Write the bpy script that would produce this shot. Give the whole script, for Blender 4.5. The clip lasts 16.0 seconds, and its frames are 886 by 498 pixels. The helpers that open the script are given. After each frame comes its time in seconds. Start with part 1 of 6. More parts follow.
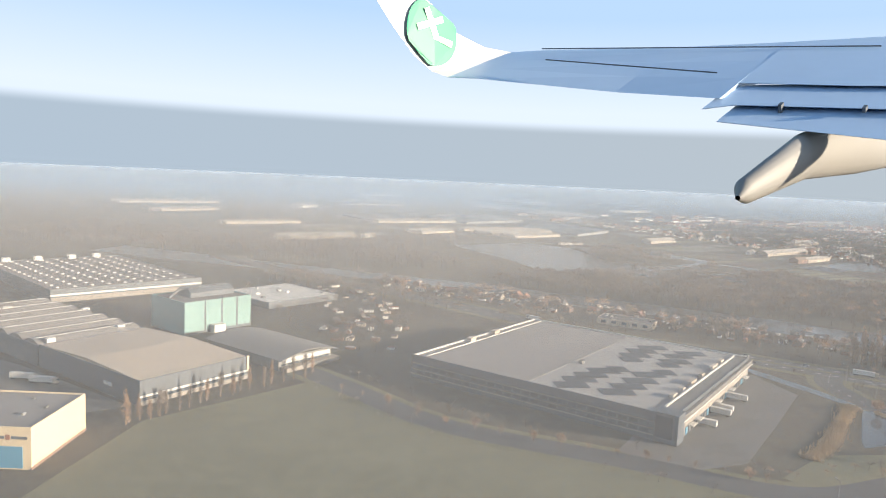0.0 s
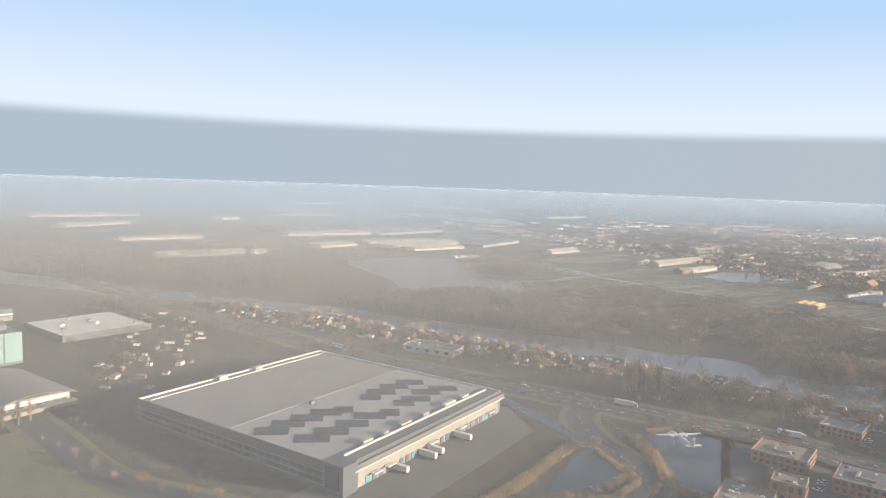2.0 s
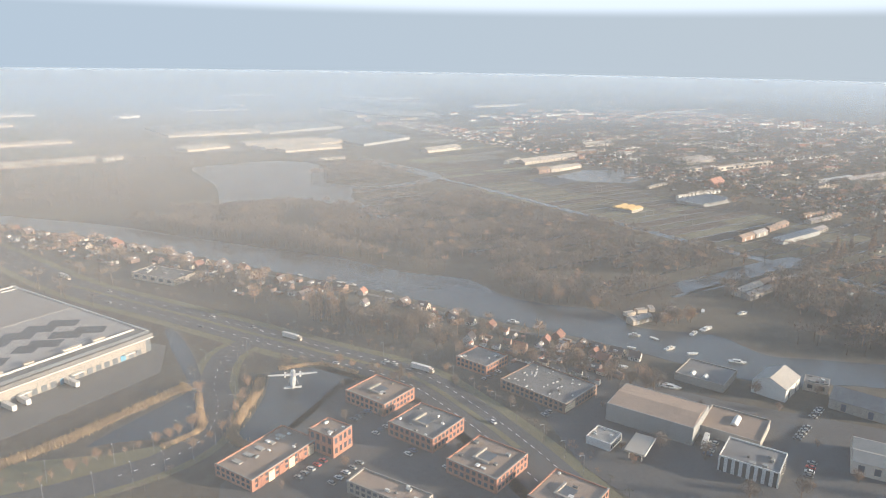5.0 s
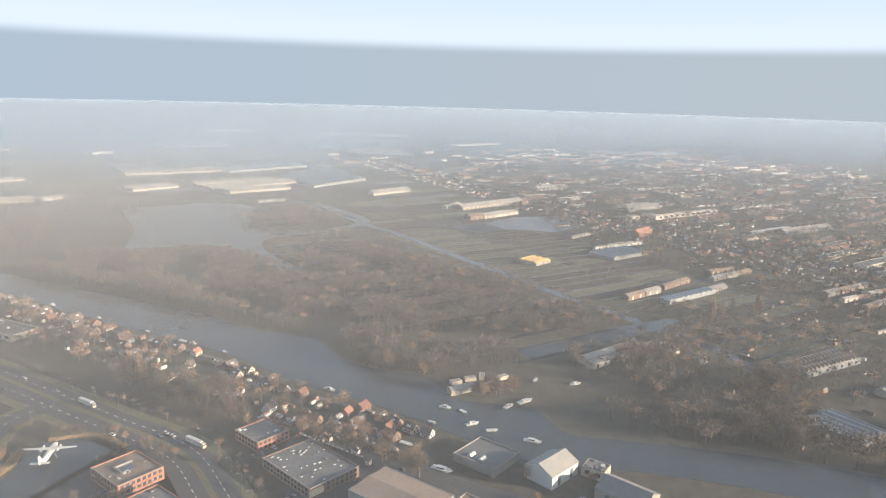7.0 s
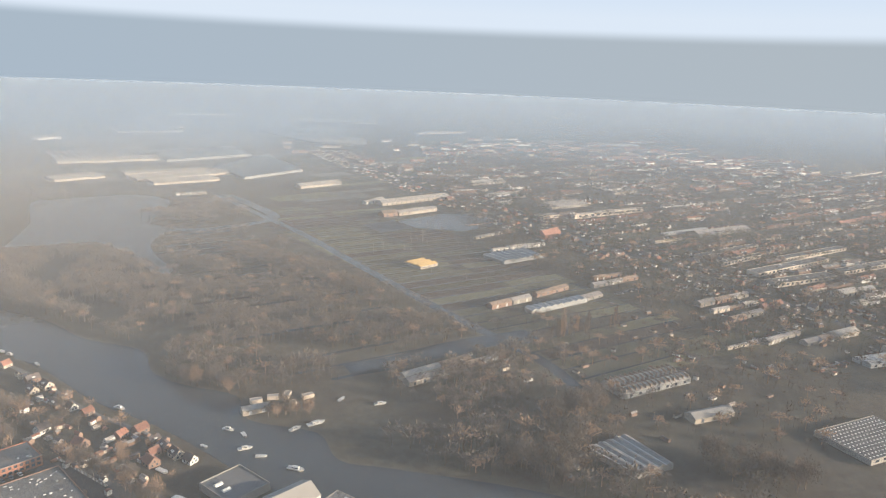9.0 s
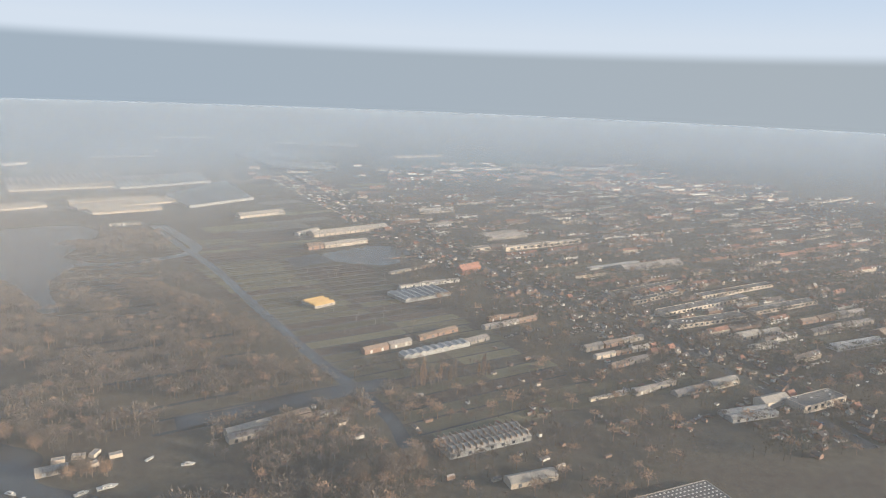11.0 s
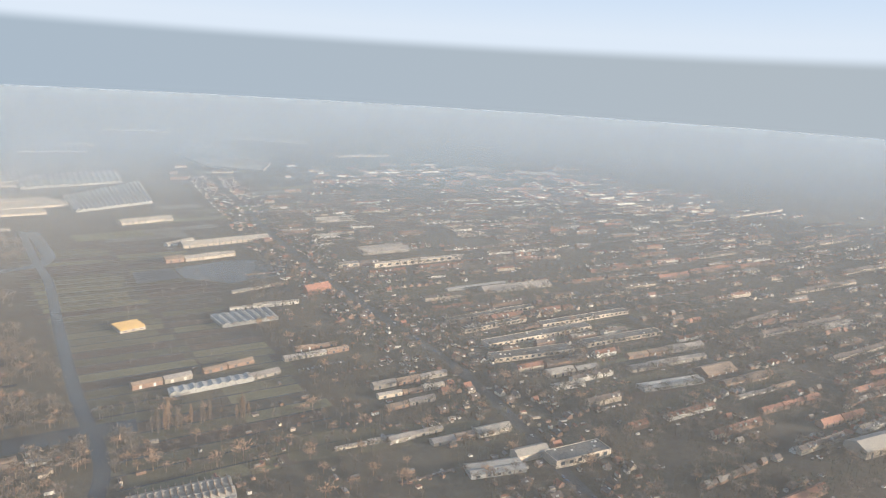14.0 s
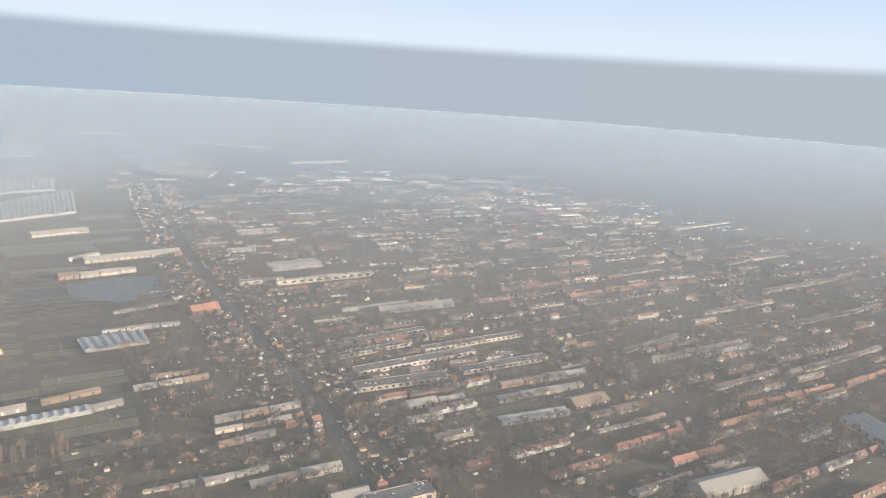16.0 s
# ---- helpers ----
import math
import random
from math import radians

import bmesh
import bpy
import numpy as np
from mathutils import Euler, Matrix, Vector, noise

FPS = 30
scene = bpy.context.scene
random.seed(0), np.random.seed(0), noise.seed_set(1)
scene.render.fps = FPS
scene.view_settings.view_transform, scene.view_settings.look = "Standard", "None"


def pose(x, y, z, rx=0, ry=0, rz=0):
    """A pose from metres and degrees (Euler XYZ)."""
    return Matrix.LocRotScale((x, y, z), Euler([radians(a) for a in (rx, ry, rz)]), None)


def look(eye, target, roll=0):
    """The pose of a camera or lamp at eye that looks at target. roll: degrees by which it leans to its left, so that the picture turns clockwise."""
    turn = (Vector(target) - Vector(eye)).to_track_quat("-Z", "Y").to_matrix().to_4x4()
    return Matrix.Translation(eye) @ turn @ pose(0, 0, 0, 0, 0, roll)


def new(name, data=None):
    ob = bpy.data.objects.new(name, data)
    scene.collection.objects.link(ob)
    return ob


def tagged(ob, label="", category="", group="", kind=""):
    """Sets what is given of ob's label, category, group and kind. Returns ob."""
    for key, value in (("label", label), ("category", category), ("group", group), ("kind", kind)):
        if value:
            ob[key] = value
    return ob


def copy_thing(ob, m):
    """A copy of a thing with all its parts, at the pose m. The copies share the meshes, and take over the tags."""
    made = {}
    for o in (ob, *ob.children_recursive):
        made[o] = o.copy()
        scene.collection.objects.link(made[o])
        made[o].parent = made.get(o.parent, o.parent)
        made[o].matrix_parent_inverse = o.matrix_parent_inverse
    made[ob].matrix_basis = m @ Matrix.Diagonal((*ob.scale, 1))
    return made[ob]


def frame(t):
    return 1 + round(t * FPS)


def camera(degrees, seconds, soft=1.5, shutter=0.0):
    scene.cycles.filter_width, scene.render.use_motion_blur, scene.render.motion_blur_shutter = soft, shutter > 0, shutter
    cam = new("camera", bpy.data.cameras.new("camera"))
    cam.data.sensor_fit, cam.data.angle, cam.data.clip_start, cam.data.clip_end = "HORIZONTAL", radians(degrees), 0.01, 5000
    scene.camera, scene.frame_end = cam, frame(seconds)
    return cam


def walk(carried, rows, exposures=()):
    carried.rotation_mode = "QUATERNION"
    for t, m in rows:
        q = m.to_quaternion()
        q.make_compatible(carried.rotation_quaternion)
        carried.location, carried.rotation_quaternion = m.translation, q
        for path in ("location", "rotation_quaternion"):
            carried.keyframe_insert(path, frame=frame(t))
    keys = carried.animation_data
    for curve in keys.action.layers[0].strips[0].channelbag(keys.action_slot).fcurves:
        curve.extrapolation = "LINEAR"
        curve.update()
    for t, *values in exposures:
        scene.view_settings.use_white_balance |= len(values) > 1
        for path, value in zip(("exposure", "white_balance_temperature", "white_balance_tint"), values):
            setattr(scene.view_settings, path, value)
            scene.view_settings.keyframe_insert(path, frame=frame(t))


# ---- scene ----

# ---------------------------------------------------------------- camera
cam = camera(64.52, 16.0, soft=1.0)
PATH = [
    (0.0, 0.00, -0.00, 65.85, 83.822, -2.649, -2.759),
    (0.5, 19.27, 0.41, 69.40, 84.182, -2.552, -3.130),
    (1.0, 38.57, 0.65, 72.81, 84.628, -2.369, -3.598),
    (1.5, 57.87, 0.74, 76.13, 84.693, -2.236, -4.218),
    (2.0, 77.15, 0.72, 79.37, 84.163, -2.022, -5.088),
    (2.5, 96.38, 0.62, 82.54, 83.116, -1.832, -6.057),
    (3.0, 115.56, 0.48, 85.65, 82.042, -1.515, -6.557),
    (3.5, 134.67, 0.31, 88.74, 80.673, -1.103, -6.544),
    (4.0, 153.71, 0.17, 91.81, 78.630, -0.946, -6.541),
    (4.5, 172.67, 0.05, 94.88, 76.305, -0.925, -6.722),
    (5.0, 191.55, 0.00, 97.95, 74.791, -0.958, -6.723),
    (7.5, 285.05, 1.32, 113.75, 77.634, -1.795, -5.021),
    (8.0, 303.64, 2.01, 117.05, 77.347, -1.989, -4.947),
    (8.5, 322.22, 2.86, 120.40, 76.692, -2.182, -5.110),
    (9.0, 340.80, 3.90, 123.81, 75.957, -2.334, -5.362),
    (11.5, 434.17, 11.63, 141.78, 78.231, -2.287, -4.068),
    (12.0, 453.00, 13.66, 145.54, 78.983, -2.425, -3.832),
    (12.5, 471.89, 15.83, 149.37, 78.844, -2.636, -3.748),
    (13.0, 490.83, 18.11, 153.25, 78.091, -2.928, -3.784),
    (13.5, 509.82, 20.47, 157.16, 77.307, -3.192, -4.039),
    (14.0, 528.85, 22.93, 161.12, 76.609, -3.370, -4.352),
    (14.5, 547.91, 25.41, 165.12, 76.223, -3.569, -4.512),
    (15.0, 566.98, 27.91, 169.14, 76.085, -3.751, -4.723),
    (15.5, 586.02, 30.38, 173.19, 76.297, -3.880, -4.852),
    (16.0, 605.02, 32.78, 177.26, 76.685, -3.850, -4.757),
]
walk(cam, [(t, pose(x, y, z, rx, ry, rz)) for t, x, y, z, rx, ry, rz in PATH],
     exposures=[(0.0, 1.35, 5560, 3), (3.0, 1.2, 5560, 3), (4.0, 1.15, 5540, 3), (5.0, 1.42, 5500, 3), (9.0, 1.15, 5560, 3), (12.5, 1.0, 5560, 3), (14.0, 1.17, 5560, 3), (16.0, 1.22, 5540, 3)])

# ---------------------------------------------------------------- light
SUN_AZ, SUN_EL = -18.0, 11.0     # degrees; azimuth counted from +x towards +y
world = bpy.data.worlds.new("sky")
scene.world = world
world.use_nodes = True
scene.cycles.transparent_max_bounces = 32     # light crosses the sheets that imitate haze both ways
wt = world.node_tree
sky = wt.nodes.new("ShaderNodeTexSky")
sky.sky_type = "NISHITA"
sky.sun_disc = False
sky.sun_elevation = radians(SUN_EL)
sky.sun_rotation = radians(90.0 - SUN_AZ)
sky.air_density, sky.dust_density, sky.ozone_density = 1.0, 2.0, 1.0
wt.links.new(sky.outputs[0], wt.nodes["Background"].inputs[0])
wt.nodes["Background"].inputs[1].default_value = 0.12
sun = new("sun", bpy.data.lights.new("sun", "SUN"))
sun.data.energy, sun.data.angle, sun.data.color = 5.0, radians(1.0), (1.0, 0.74, 0.50)
sun.matrix_world = look((math.cos(radians(SUN_AZ)) * math.cos(radians(SUN_EL)) * 500,
                         math.sin(radians(SUN_AZ)) * math.cos(radians(SUN_EL)) * 500,
                         math.sin(radians(SUN_EL)) * 500), (0, 0, 0))


# ---------------------------------------------------------------- materials
def material(name, color, rough=0.85, fine=0.6, coarse=0.03, amount=0.35, rand=0.0, metal=0.0, bump=0.0, second=None, spread=0.5):
    """A worn surface: two scales of noise in world space, a spread of tone from object to object, optional second colour in patches."""
    m = bpy.data.materials.new(name)
    m.use_nodes = True
    nt = m.node_tree
    n, l = nt.nodes, nt.links
    bsdf = n["Principled BSDF"]
    bsdf.inputs["Roughness"].default_value = rough
    bsdf.inputs["Metallic"].default_value = metal
    geo = n.new("ShaderNodeNewGeometry")
    a, b = n.new("ShaderNodeTexNoise"), n.new("ShaderNodeTexNoise")
    for node, sc, det in ((a, fine, 4.0), (b, coarse, 5.0)):
        node.inputs["Scale"].default_value = sc
        node.inputs["Detail"].default_value = det
        node.inputs["Roughness"].default_value = 0.65
        l.new(geo.outputs["Position"], node.inputs["Vector"])
    add = n.new("ShaderNodeMath"); add.operation = "ADD"
    l.new(a.outputs[0], add.inputs[0]); l.new(b.outputs[0], add.inputs[1])
    rng = n.new("ShaderNodeMapRange")
    rng.inputs["From Min"].default_value, rng.inputs["From Max"].default_value = 0.6, 1.4
    rng.inputs["To Min"].default_value, rng.inputs["To Max"].default_value = 1 - amount, 1 + amount
    l.new(add.outputs[0], rng.inputs["Value"])
    val = rng.outputs[0]
    if rand:
        info = n.new("ShaderNodeObjectInfo")
        r2 = n.new("ShaderNodeMapRange")
        r2.inputs["To Min"].default_value, r2.inputs["To Max"].default_value = 1 - rand, 1 + rand
        l.new(info.outputs["Random"], r2.inputs["Value"])
        mul = n.new("ShaderNodeMath"); mul.operation = "MULTIPLY"
        l.new(val, mul.inputs[0]); l.new(r2.outputs[0], mul.inputs[1])
        val = mul.outputs[0]
    mix = n.new("ShaderNodeMix"); mix.data_type = "RGBA"; mix.blend_type = "MULTIPLY"
    mix.inputs[0].default_value = 1.0
    if second:
        m2 = n.new("ShaderNodeMix"); m2.data_type = "RGBA"
        m2.inputs[6].default_value, m2.inputs[7].default_value = (*color, 1), (*second, 1)
        r3 = n.new("ShaderNodeMapRange")
        r3.inputs["From Min"].default_value, r3.inputs["From Max"].default_value = spread - 0.08, spread + 0.08
        l.new(b.outputs[0], r3.inputs["Value"]); l.new(r3.outputs[0], m2.inputs[0])
        l.new(m2.outputs[2], mix.inputs[6])
    else:
        mix.inputs[6].default_value = (*color, 1)
    comb = n.new("ShaderNodeCombineColor")
    for i in range(3):
        l.new(val, comb.inputs[i])
    l.new(comb.outputs[0], mix.inputs[7])
    l.new(mix.outputs[2], bsdf.inputs["Base Color"])
    if bump:
        bp = n.new("ShaderNodeBump")
        bp.inputs["Strength"].default_value, bp.inputs["Distance"].default_value = bump, 0.3
        l.new(a.outputs[0], bp.inputs["Height"]); l.new(bp.outputs[0], bsdf.inputs["Normal"])
    return m


M = {}
M["ground"] = material("winter_grassland", (0.078, 0.069, 0.050), 0.95, 0.25, 0.012, 0.45, bump=0.5, second=(0.055, 0.045, 0.033), spread=0.52)
M["grass"] = material("mown_grass", (0.125, 0.118, 0.072), 0.95, 0.3, 0.03, 0.22, rand=0.08, bump=0.3)
M["field"] = material("green_field", (0.085, 0.078, 0.050), 0.95, 0.2, 0.03, 0.25, rand=0.25, bump=0.3)
M["soil"] = material("ploughed_soil", (0.07, 0.052, 0.04), 0.95, 0.4, 0.04, 0.3, rand=0.25, bump=0.5)
M["reed"] = material("dry_reed", (0.40, 0.29, 0.17), 0.9, 1.2, 0.1, 0.35, rand=0.15)
M["water"] = material("still_water", (0.06, 0.066, 0.07), 0.12, 0.5, 0.05, 0.15, bump=0.03)
M["water"].node_tree.nodes["Principled BSDF"].inputs["Specular IOR Level"].default_value = 0.28
M["asphalt"] = material("worn_asphalt", (0.072, 0.07, 0.069), 0.85, 0.8, 0.06, 0.3)
M["yard"] = material("concrete_yard", (0.12, 0.112, 0.103), 0.85, 0.5, 0.05, 0.25)
M["paint"] = material("road_paint", (0.42, 0.42, 0.41), 0.7, 2.0, 0.2, 0.15)
M["roof_grey"] = material("bitumen_roof_grey", (0.205, 0.19, 0.178), 0.8, 0.5, 0.05, 0.16, rand=0.08)
M["roof_pale"] = material("pale_membrane_roof", (0.31, 0.285, 0.25), 0.7, 0.4, 0.05, 0.14, rand=0.06)
M["roof_light"] = material("light_grey_membrane", (0.285, 0.27, 0.255), 0.75, 0.4, 0.05, 0.14)
M["roof_tan"] = material("sun_bleached_tan_roof", (0.43, 0.36, 0.28), 0.8, 0.4, 0.05, 0.14)
M["roof_dark"] = material("dark_bitumen_roof", (0.13, 0.125, 0.12), 0.85, 0.6, 0.06, 0.3, rand=0.2)
M["roof_brown"] = material("weathered_brown_roof", (0.24, 0.18, 0.135), 0.85, 0.6, 0.06, 0.25, rand=0.15)
M["roof_sheet"] = material("fibre_cement_sheets", (0.235, 0.215, 0.20), 0.8, 0.7, 0.08, 0.25, rand=0.25)
M["tile_red"] = material("orange_roof_tiles", (0.23, 0.11, 0.075), 0.8, 1.5, 0.1, 0.25, rand=0.3)
M["tile_dark"] = material("dark_roof_tiles", (0.11, 0.09, 0.085), 0.8, 1.5, 0.1, 0.25, rand=0.3)
M["dark"] = material("dark_cladding", (0.085, 0.095, 0.11), 0.5, 0.8, 0.06, 0.2, rand=0.1)
M["steel"] = material("grey_steel_cladding", (0.22, 0.22, 0.21), 0.5, 0.8, 0.06, 0.15, rand=0.1)
M["teal"] = material("green_cladding", (0.17, 0.28, 0.27), 0.5, 0.6, 0.06, 0.12)
M["cream"] = material("cream_cladding", (0.62, 0.50, 0.33), 0.6, 0.5, 0.06, 0.08)
M["white"] = material("white_paint", (0.54, 0.52, 0.48), 0.5, 1.0, 0.1, 0.1, rand=0.05)
M["plaster"] = material("pale_plaster", (0.42, 0.36, 0.29), 0.8, 1.2, 0.1, 0.15, rand=0.2)
M["brick"] = material("orange_brick", (0.27, 0.125, 0.08), 0.85, 3.0, 0.2, 0.2, rand=0.1)
M["brick_brown"] = material("brown_brick", (0.21, 0.135, 0.10), 0.85, 3.0, 0.2, 0.2, rand=0.25)
M["concrete"] = material("pale_concrete", (0.26, 0.235, 0.205), 0.8, 0.7, 0.08, 0.18, rand=0.1)
M["blue"] = material("blue_gate", (0.09, 0.24, 0.36), 0.5, 0.6, 0.1, 0.1)
M["yellow"] = material("ochre_sheets", (0.62, 0.42, 0.16), 0.7, 0.6, 0.1, 0.12)
M["glass"] = material("dark_window_glass", (0.05, 0.06, 0.075), 0.12, 0.5, 0.05, 0.2, rand=0.3)
M["solar"] = material("solar_glass", (0.04, 0.045, 0.055), 0.55, 0.8, 0.05, 0.15)
M["metal"] = material("galvanised_steel", (0.22, 0.22, 0.22), 0.45, 2.0, 0.2, 0.15, metal=0.6)
M["rubber"] = material("black_rubber", (0.03, 0.03, 0.03), 0.9, 2.0, 0.2, 0.2)
M["bark"] = material("bare_bark", (0.16, 0.12, 0.09), 0.9, 2.0, 0.1, 0.25, rand=0.15)
M["twig"] = material("bare_twigs", (0.135, 0.108, 0.086), 0.95, 0.8, 0.015, 0.35, rand=0.25, second=(0.10, 0.08, 0.062), spread=0.55)
M["twig_dark"] = material("dark_twigs_and_ivy", (0.085, 0.068, 0.052), 0.95, 0.8, 0.02, 0.35, rand=0.25, second=(0.05, 0.05, 0.036), spread=0.5)
# golden tone, lighter than the bare twigs; puts low sunlight into crown colour
M["twig_gold"] = material("golden_sunlit_twigs", (0.235, 0.155, 0.10), 0.95, 0.8, 0.05, 0.3, rand=0.25)
M["ghglass"] = material("greenhouse_glass", (0.28, 0.28, 0.275), 0.3, 0.6, 0.05, 0.2, rand=0.15)


# ---------------------------------------------------------------- building blocks
def thing(name, label, category, m=None, group="", kind=""):
    ob = new(name)
    ob.empty_display_size = 0.5
    if m is not None:
        ob.matrix_world = m
    return tagged(ob, label, category, group, kind)


def link_mesh(name, me, parent=None, label=""):
    ob = new(name, me)
    if parent is not None:
        ob.parent = parent
    if label:
        ob["label"] = label
    return ob


def part(name, bm, mat, parent=None, label=""):
    me = bpy.data.meshes.new(name)
    bmesh.ops.recalc_face_normals(bm, faces=bm.faces)
    bm.to_mesh(me)
    bm.free()
    me.materials.append(mat)
    return link_mesh(name, me, parent, label)


def raw(name, verts, faces, mat, parent=None, label=""):
    me = bpy.data.meshes.new(name)
    me.from_pydata(verts, [], faces)
    me.materials.append(mat)
    me.update()
    return link_mesh(name, me, parent, label)


def box(bm, x0, x1, y0, y1, z0, z1):
    v = [bm.verts.new(p) for p in ((x0, y0, z0), (x1, y0, z0), (x1, y1, z0), (x0, y1, z0),
                                   (x0, y0, z1), (x1, y0, z1), (x1, y1, z1), (x0, y1, z1))]
    for f in ((3, 2, 1, 0), (4, 5, 6, 7), (0, 1, 5, 4), (1, 2, 6, 5), (2, 3, 7, 6), (3, 0, 4, 7)):
        bm.faces.new([v[i] for i in f])
    return bm


def boxes(*rows):
    bm = bmesh.new()
    for r in rows:
        box(bm, *r)
    return bm


def prism(bm, profile, x0, x1, axis="x"):
    """A profile of (across, up) pairs drawn out along x or y."""
    def at(u, a, z):
        return (u, a, z) if axis == "x" else (a, u, z)
    v0 = [bm.verts.new(at(x0, a, z)) for a, z in profile]
    v1 = [bm.verts.new(at(x1, a, z)) for a, z in profile]
    n = len(profile)
    for i in range(n):
        j = (i + 1) % n
        bm.faces.new((v0[i], v0[j], v1[j], v1[i]))
    bm.faces.new(v0[::-1])
    bm.faces.new(v1)
    return bm


def tube(bm, p, q, r0, r1, n=6):
    p, q = Vector(p), Vector(q)
    turn = (q - p).to_track_quat("Z", "Y").to_matrix()
    a, b = [], []
    for i in range(n):
        d = turn @ Vector((math.cos(2 * math.pi * i / n), math.sin(2 * math.pi * i / n), 0))
        a.append(bm.verts.new(p + d * r0)); b.append(bm.verts.new(q + d * r1))
    for i in range(n):
        j = (i + 1) % n
        bm.faces.new((a[i], a[j], b[j], b[i]))
    bm.faces.new(a[::-1]); bm.faces.new(b)
    return bm


def sheet(name, points, z, mat, label, category, thick=0.06):
    """A flat piece of ground with a rim, laid on the land."""
    bm = bmesh.new()
    top = [bm.verts.new((x, y, z)) for x, y in points]
    low = [bm.verts.new((x, y, z - thick)) for x, y in points]
    bm.faces.new(top)
    n = len(points)
    for i in range(n):
        bm.faces.new((low[i], low[(i + 1) % n], top[(i + 1) % n], top[i]))
    bmesh.ops.triangulate(bm, faces=bm.faces[:])
    ob = part(name, bm, mat)
    return tagged(ob, label, category, kind="structure")


def smooth_line(points, n=6):
    """Points along a Catmull-Rom curve."""
    p = [points[0]] + list(points) + [points[-1]]
    out = []
    for i in range(1, len(p) - 2):
        for k in range(n):
            t = k / n
            out.append(tuple(0.5 * (2 * p[i][c] + (p[i + 1][c] - p[i - 1][c]) * t
                                    + (2 * p[i - 1][c] - 5 * p[i][c] + 4 * p[i + 1][c] - p[i + 2][c]) * t * t
                                    + (3 * p[i][c] - p[i - 1][c] - 3 * p[i + 1][c] + p[i + 2][c]) * t ** 3) for c in (0, 1)))
    out.append(tuple(points[-1]))
    return out


def ribbon(name, points, width, z, mat, label, category, parent=None, smooth=True, kind="structure"):
    """A strip of even width along a line."""
    pts = smooth_line(points) if smooth else points
    verts, faces = [], []
    for i, (x, y) in enumerate(pts):
        a, b = pts[max(i - 1, 0)], pts[min(i + 1, len(pts) - 1)]
        dx, dy = b[0] - a[0], b[1] - a[1]
        d = math.hypot(dx, dy) or 1.0
        nx, ny = -dy / d * width / 2, dx / d * width / 2
        verts += [(x + nx, y + ny, z), (x - nx, y - ny, z), (x + nx, y + ny, z - 0.05), (x - nx, y - ny, z - 0.05)]
        if i:
            k = 4 * i
            faces += [(k - 4, k - 3, k + 1, k), (k - 2, k - 4, k, k + 2), (k - 3, k - 1, k + 3, k + 1)]
    ob = raw(name, verts, faces, mat, parent)
    if parent is None:
        tagged(ob, label, category, kind=kind)
    return ob


# ---------------------------------------------------------------- land
bm = bmesh.new()
bmesh.ops.create_circle(bm, cap_ends=True, segments=96, radius=4700)
bmesh.ops.translate(bm, verts=bm.verts, vec=(280, 0, 0))
ground = tagged(part("ground", bm, M["ground"]), "brown winter grassland and bog stretching into the haze", "ground", kind="structure")

# ---------------------------------------------------------------- water, roads, fields
RIVER = (smooth_line([(-213.1, 542.5), (-106.6, 489.2), (-26.2, 450.5), (48.4, 419.5), (85.2, 397.2), (125.9, 373.9), (157.9, 355.5), (187.0, 339.1), (211.2, 317.7), (240.2, 304.2),
      (251.9, 280.9), (268.3, 268.3), (289.7, 258.7), (297.4, 239.3), (322.6, 229.6), (331.3, 211.2), (349.7, 205.4), (397.2, 189.9), (455.3, 159.8), (503.7, 116.2)], 4)
      + smooth_line([(470.0, 130.0), (400.0, 165.0), (347.0, 186.0), (324.0, 187.0), (304.2, 201.5), (287.7, 217.0), (266.4, 235.4), (238.3, 254.8), (206.3, 284.8), (171.5, 309.0),
      (125.9, 339.1), (72.7, 376.8), (32.9, 400.1), (-12.6, 419.5), (-106.6, 455.3), (-222.8, 503.7)], 4))
sheet("river", RIVER, 0.06, M["water"], "dark still river between houses and wooded banks", "river")
LAKE = smooth_line([(97, 482), (82, 550), (60, 600), (45, 640), (65, 660), (116, 688), (154, 663), (162, 610), (167, 556), (186, 537), (186, 500), (200, 465), (220, 432),
      (212, 425), (190, 455), (178, 472), (150, 500), (130, 490)], 3)
sheet("lake", LAKE, 0.06, M["water"], "pale shallow lake with wooded islets in the bog", "lake")
CREEK = [(160, 560), (200, 542), (234, 561), (258, 597), (226, 658), (198, 700)]
ribbon("creek", CREEK, 10, 0.057, M["water"], "calm creek curving round a wooded island", "creek")
CANAL = [(189.9, 699.4), (242.2, 610.3), (286.7, 538.6), (334.2, 445.6), (382.7, 353.6), (416.6, 295.5), (426.2, 261.6)]
ribbon("canal", CANAL, 6.5, 0.05, M["water"], "straight dark canal through the bog", "canal")
BRANCH = [(331.3, 282.9), (354.6, 292.6), (377.8, 308.1), (420.4, 326.5)]
ribbon("canal_branch", BRANCH, 13, 0.055, M["water"], "wide dark side canal between woods", "canal")
POND = smooth_line([(162.7, 211.2), (176.3, 214.1), (190.8, 206.3), (185.0, 197.6), (178.2, 184.1), (172.4, 174.4), (160.8, 166.6), (158.9, 174.4), (160.8, 182.1), (162.7, 195.7)], 4)
sheet("pond", POND, 0.05,
      M["water"], "dark pond with a parked display aircraft", "pond")
sheet("pond", smooth_line([(140.5, 200.5), (146.3, 196.7), (148.2, 183.1), (145.3, 174.4), (126.9, 171.5), (121.1, 170.5), (128.8, 183.1)], 4), 0.05,
      M["water"], "dark drainage pond beside a reed strip", "pond")
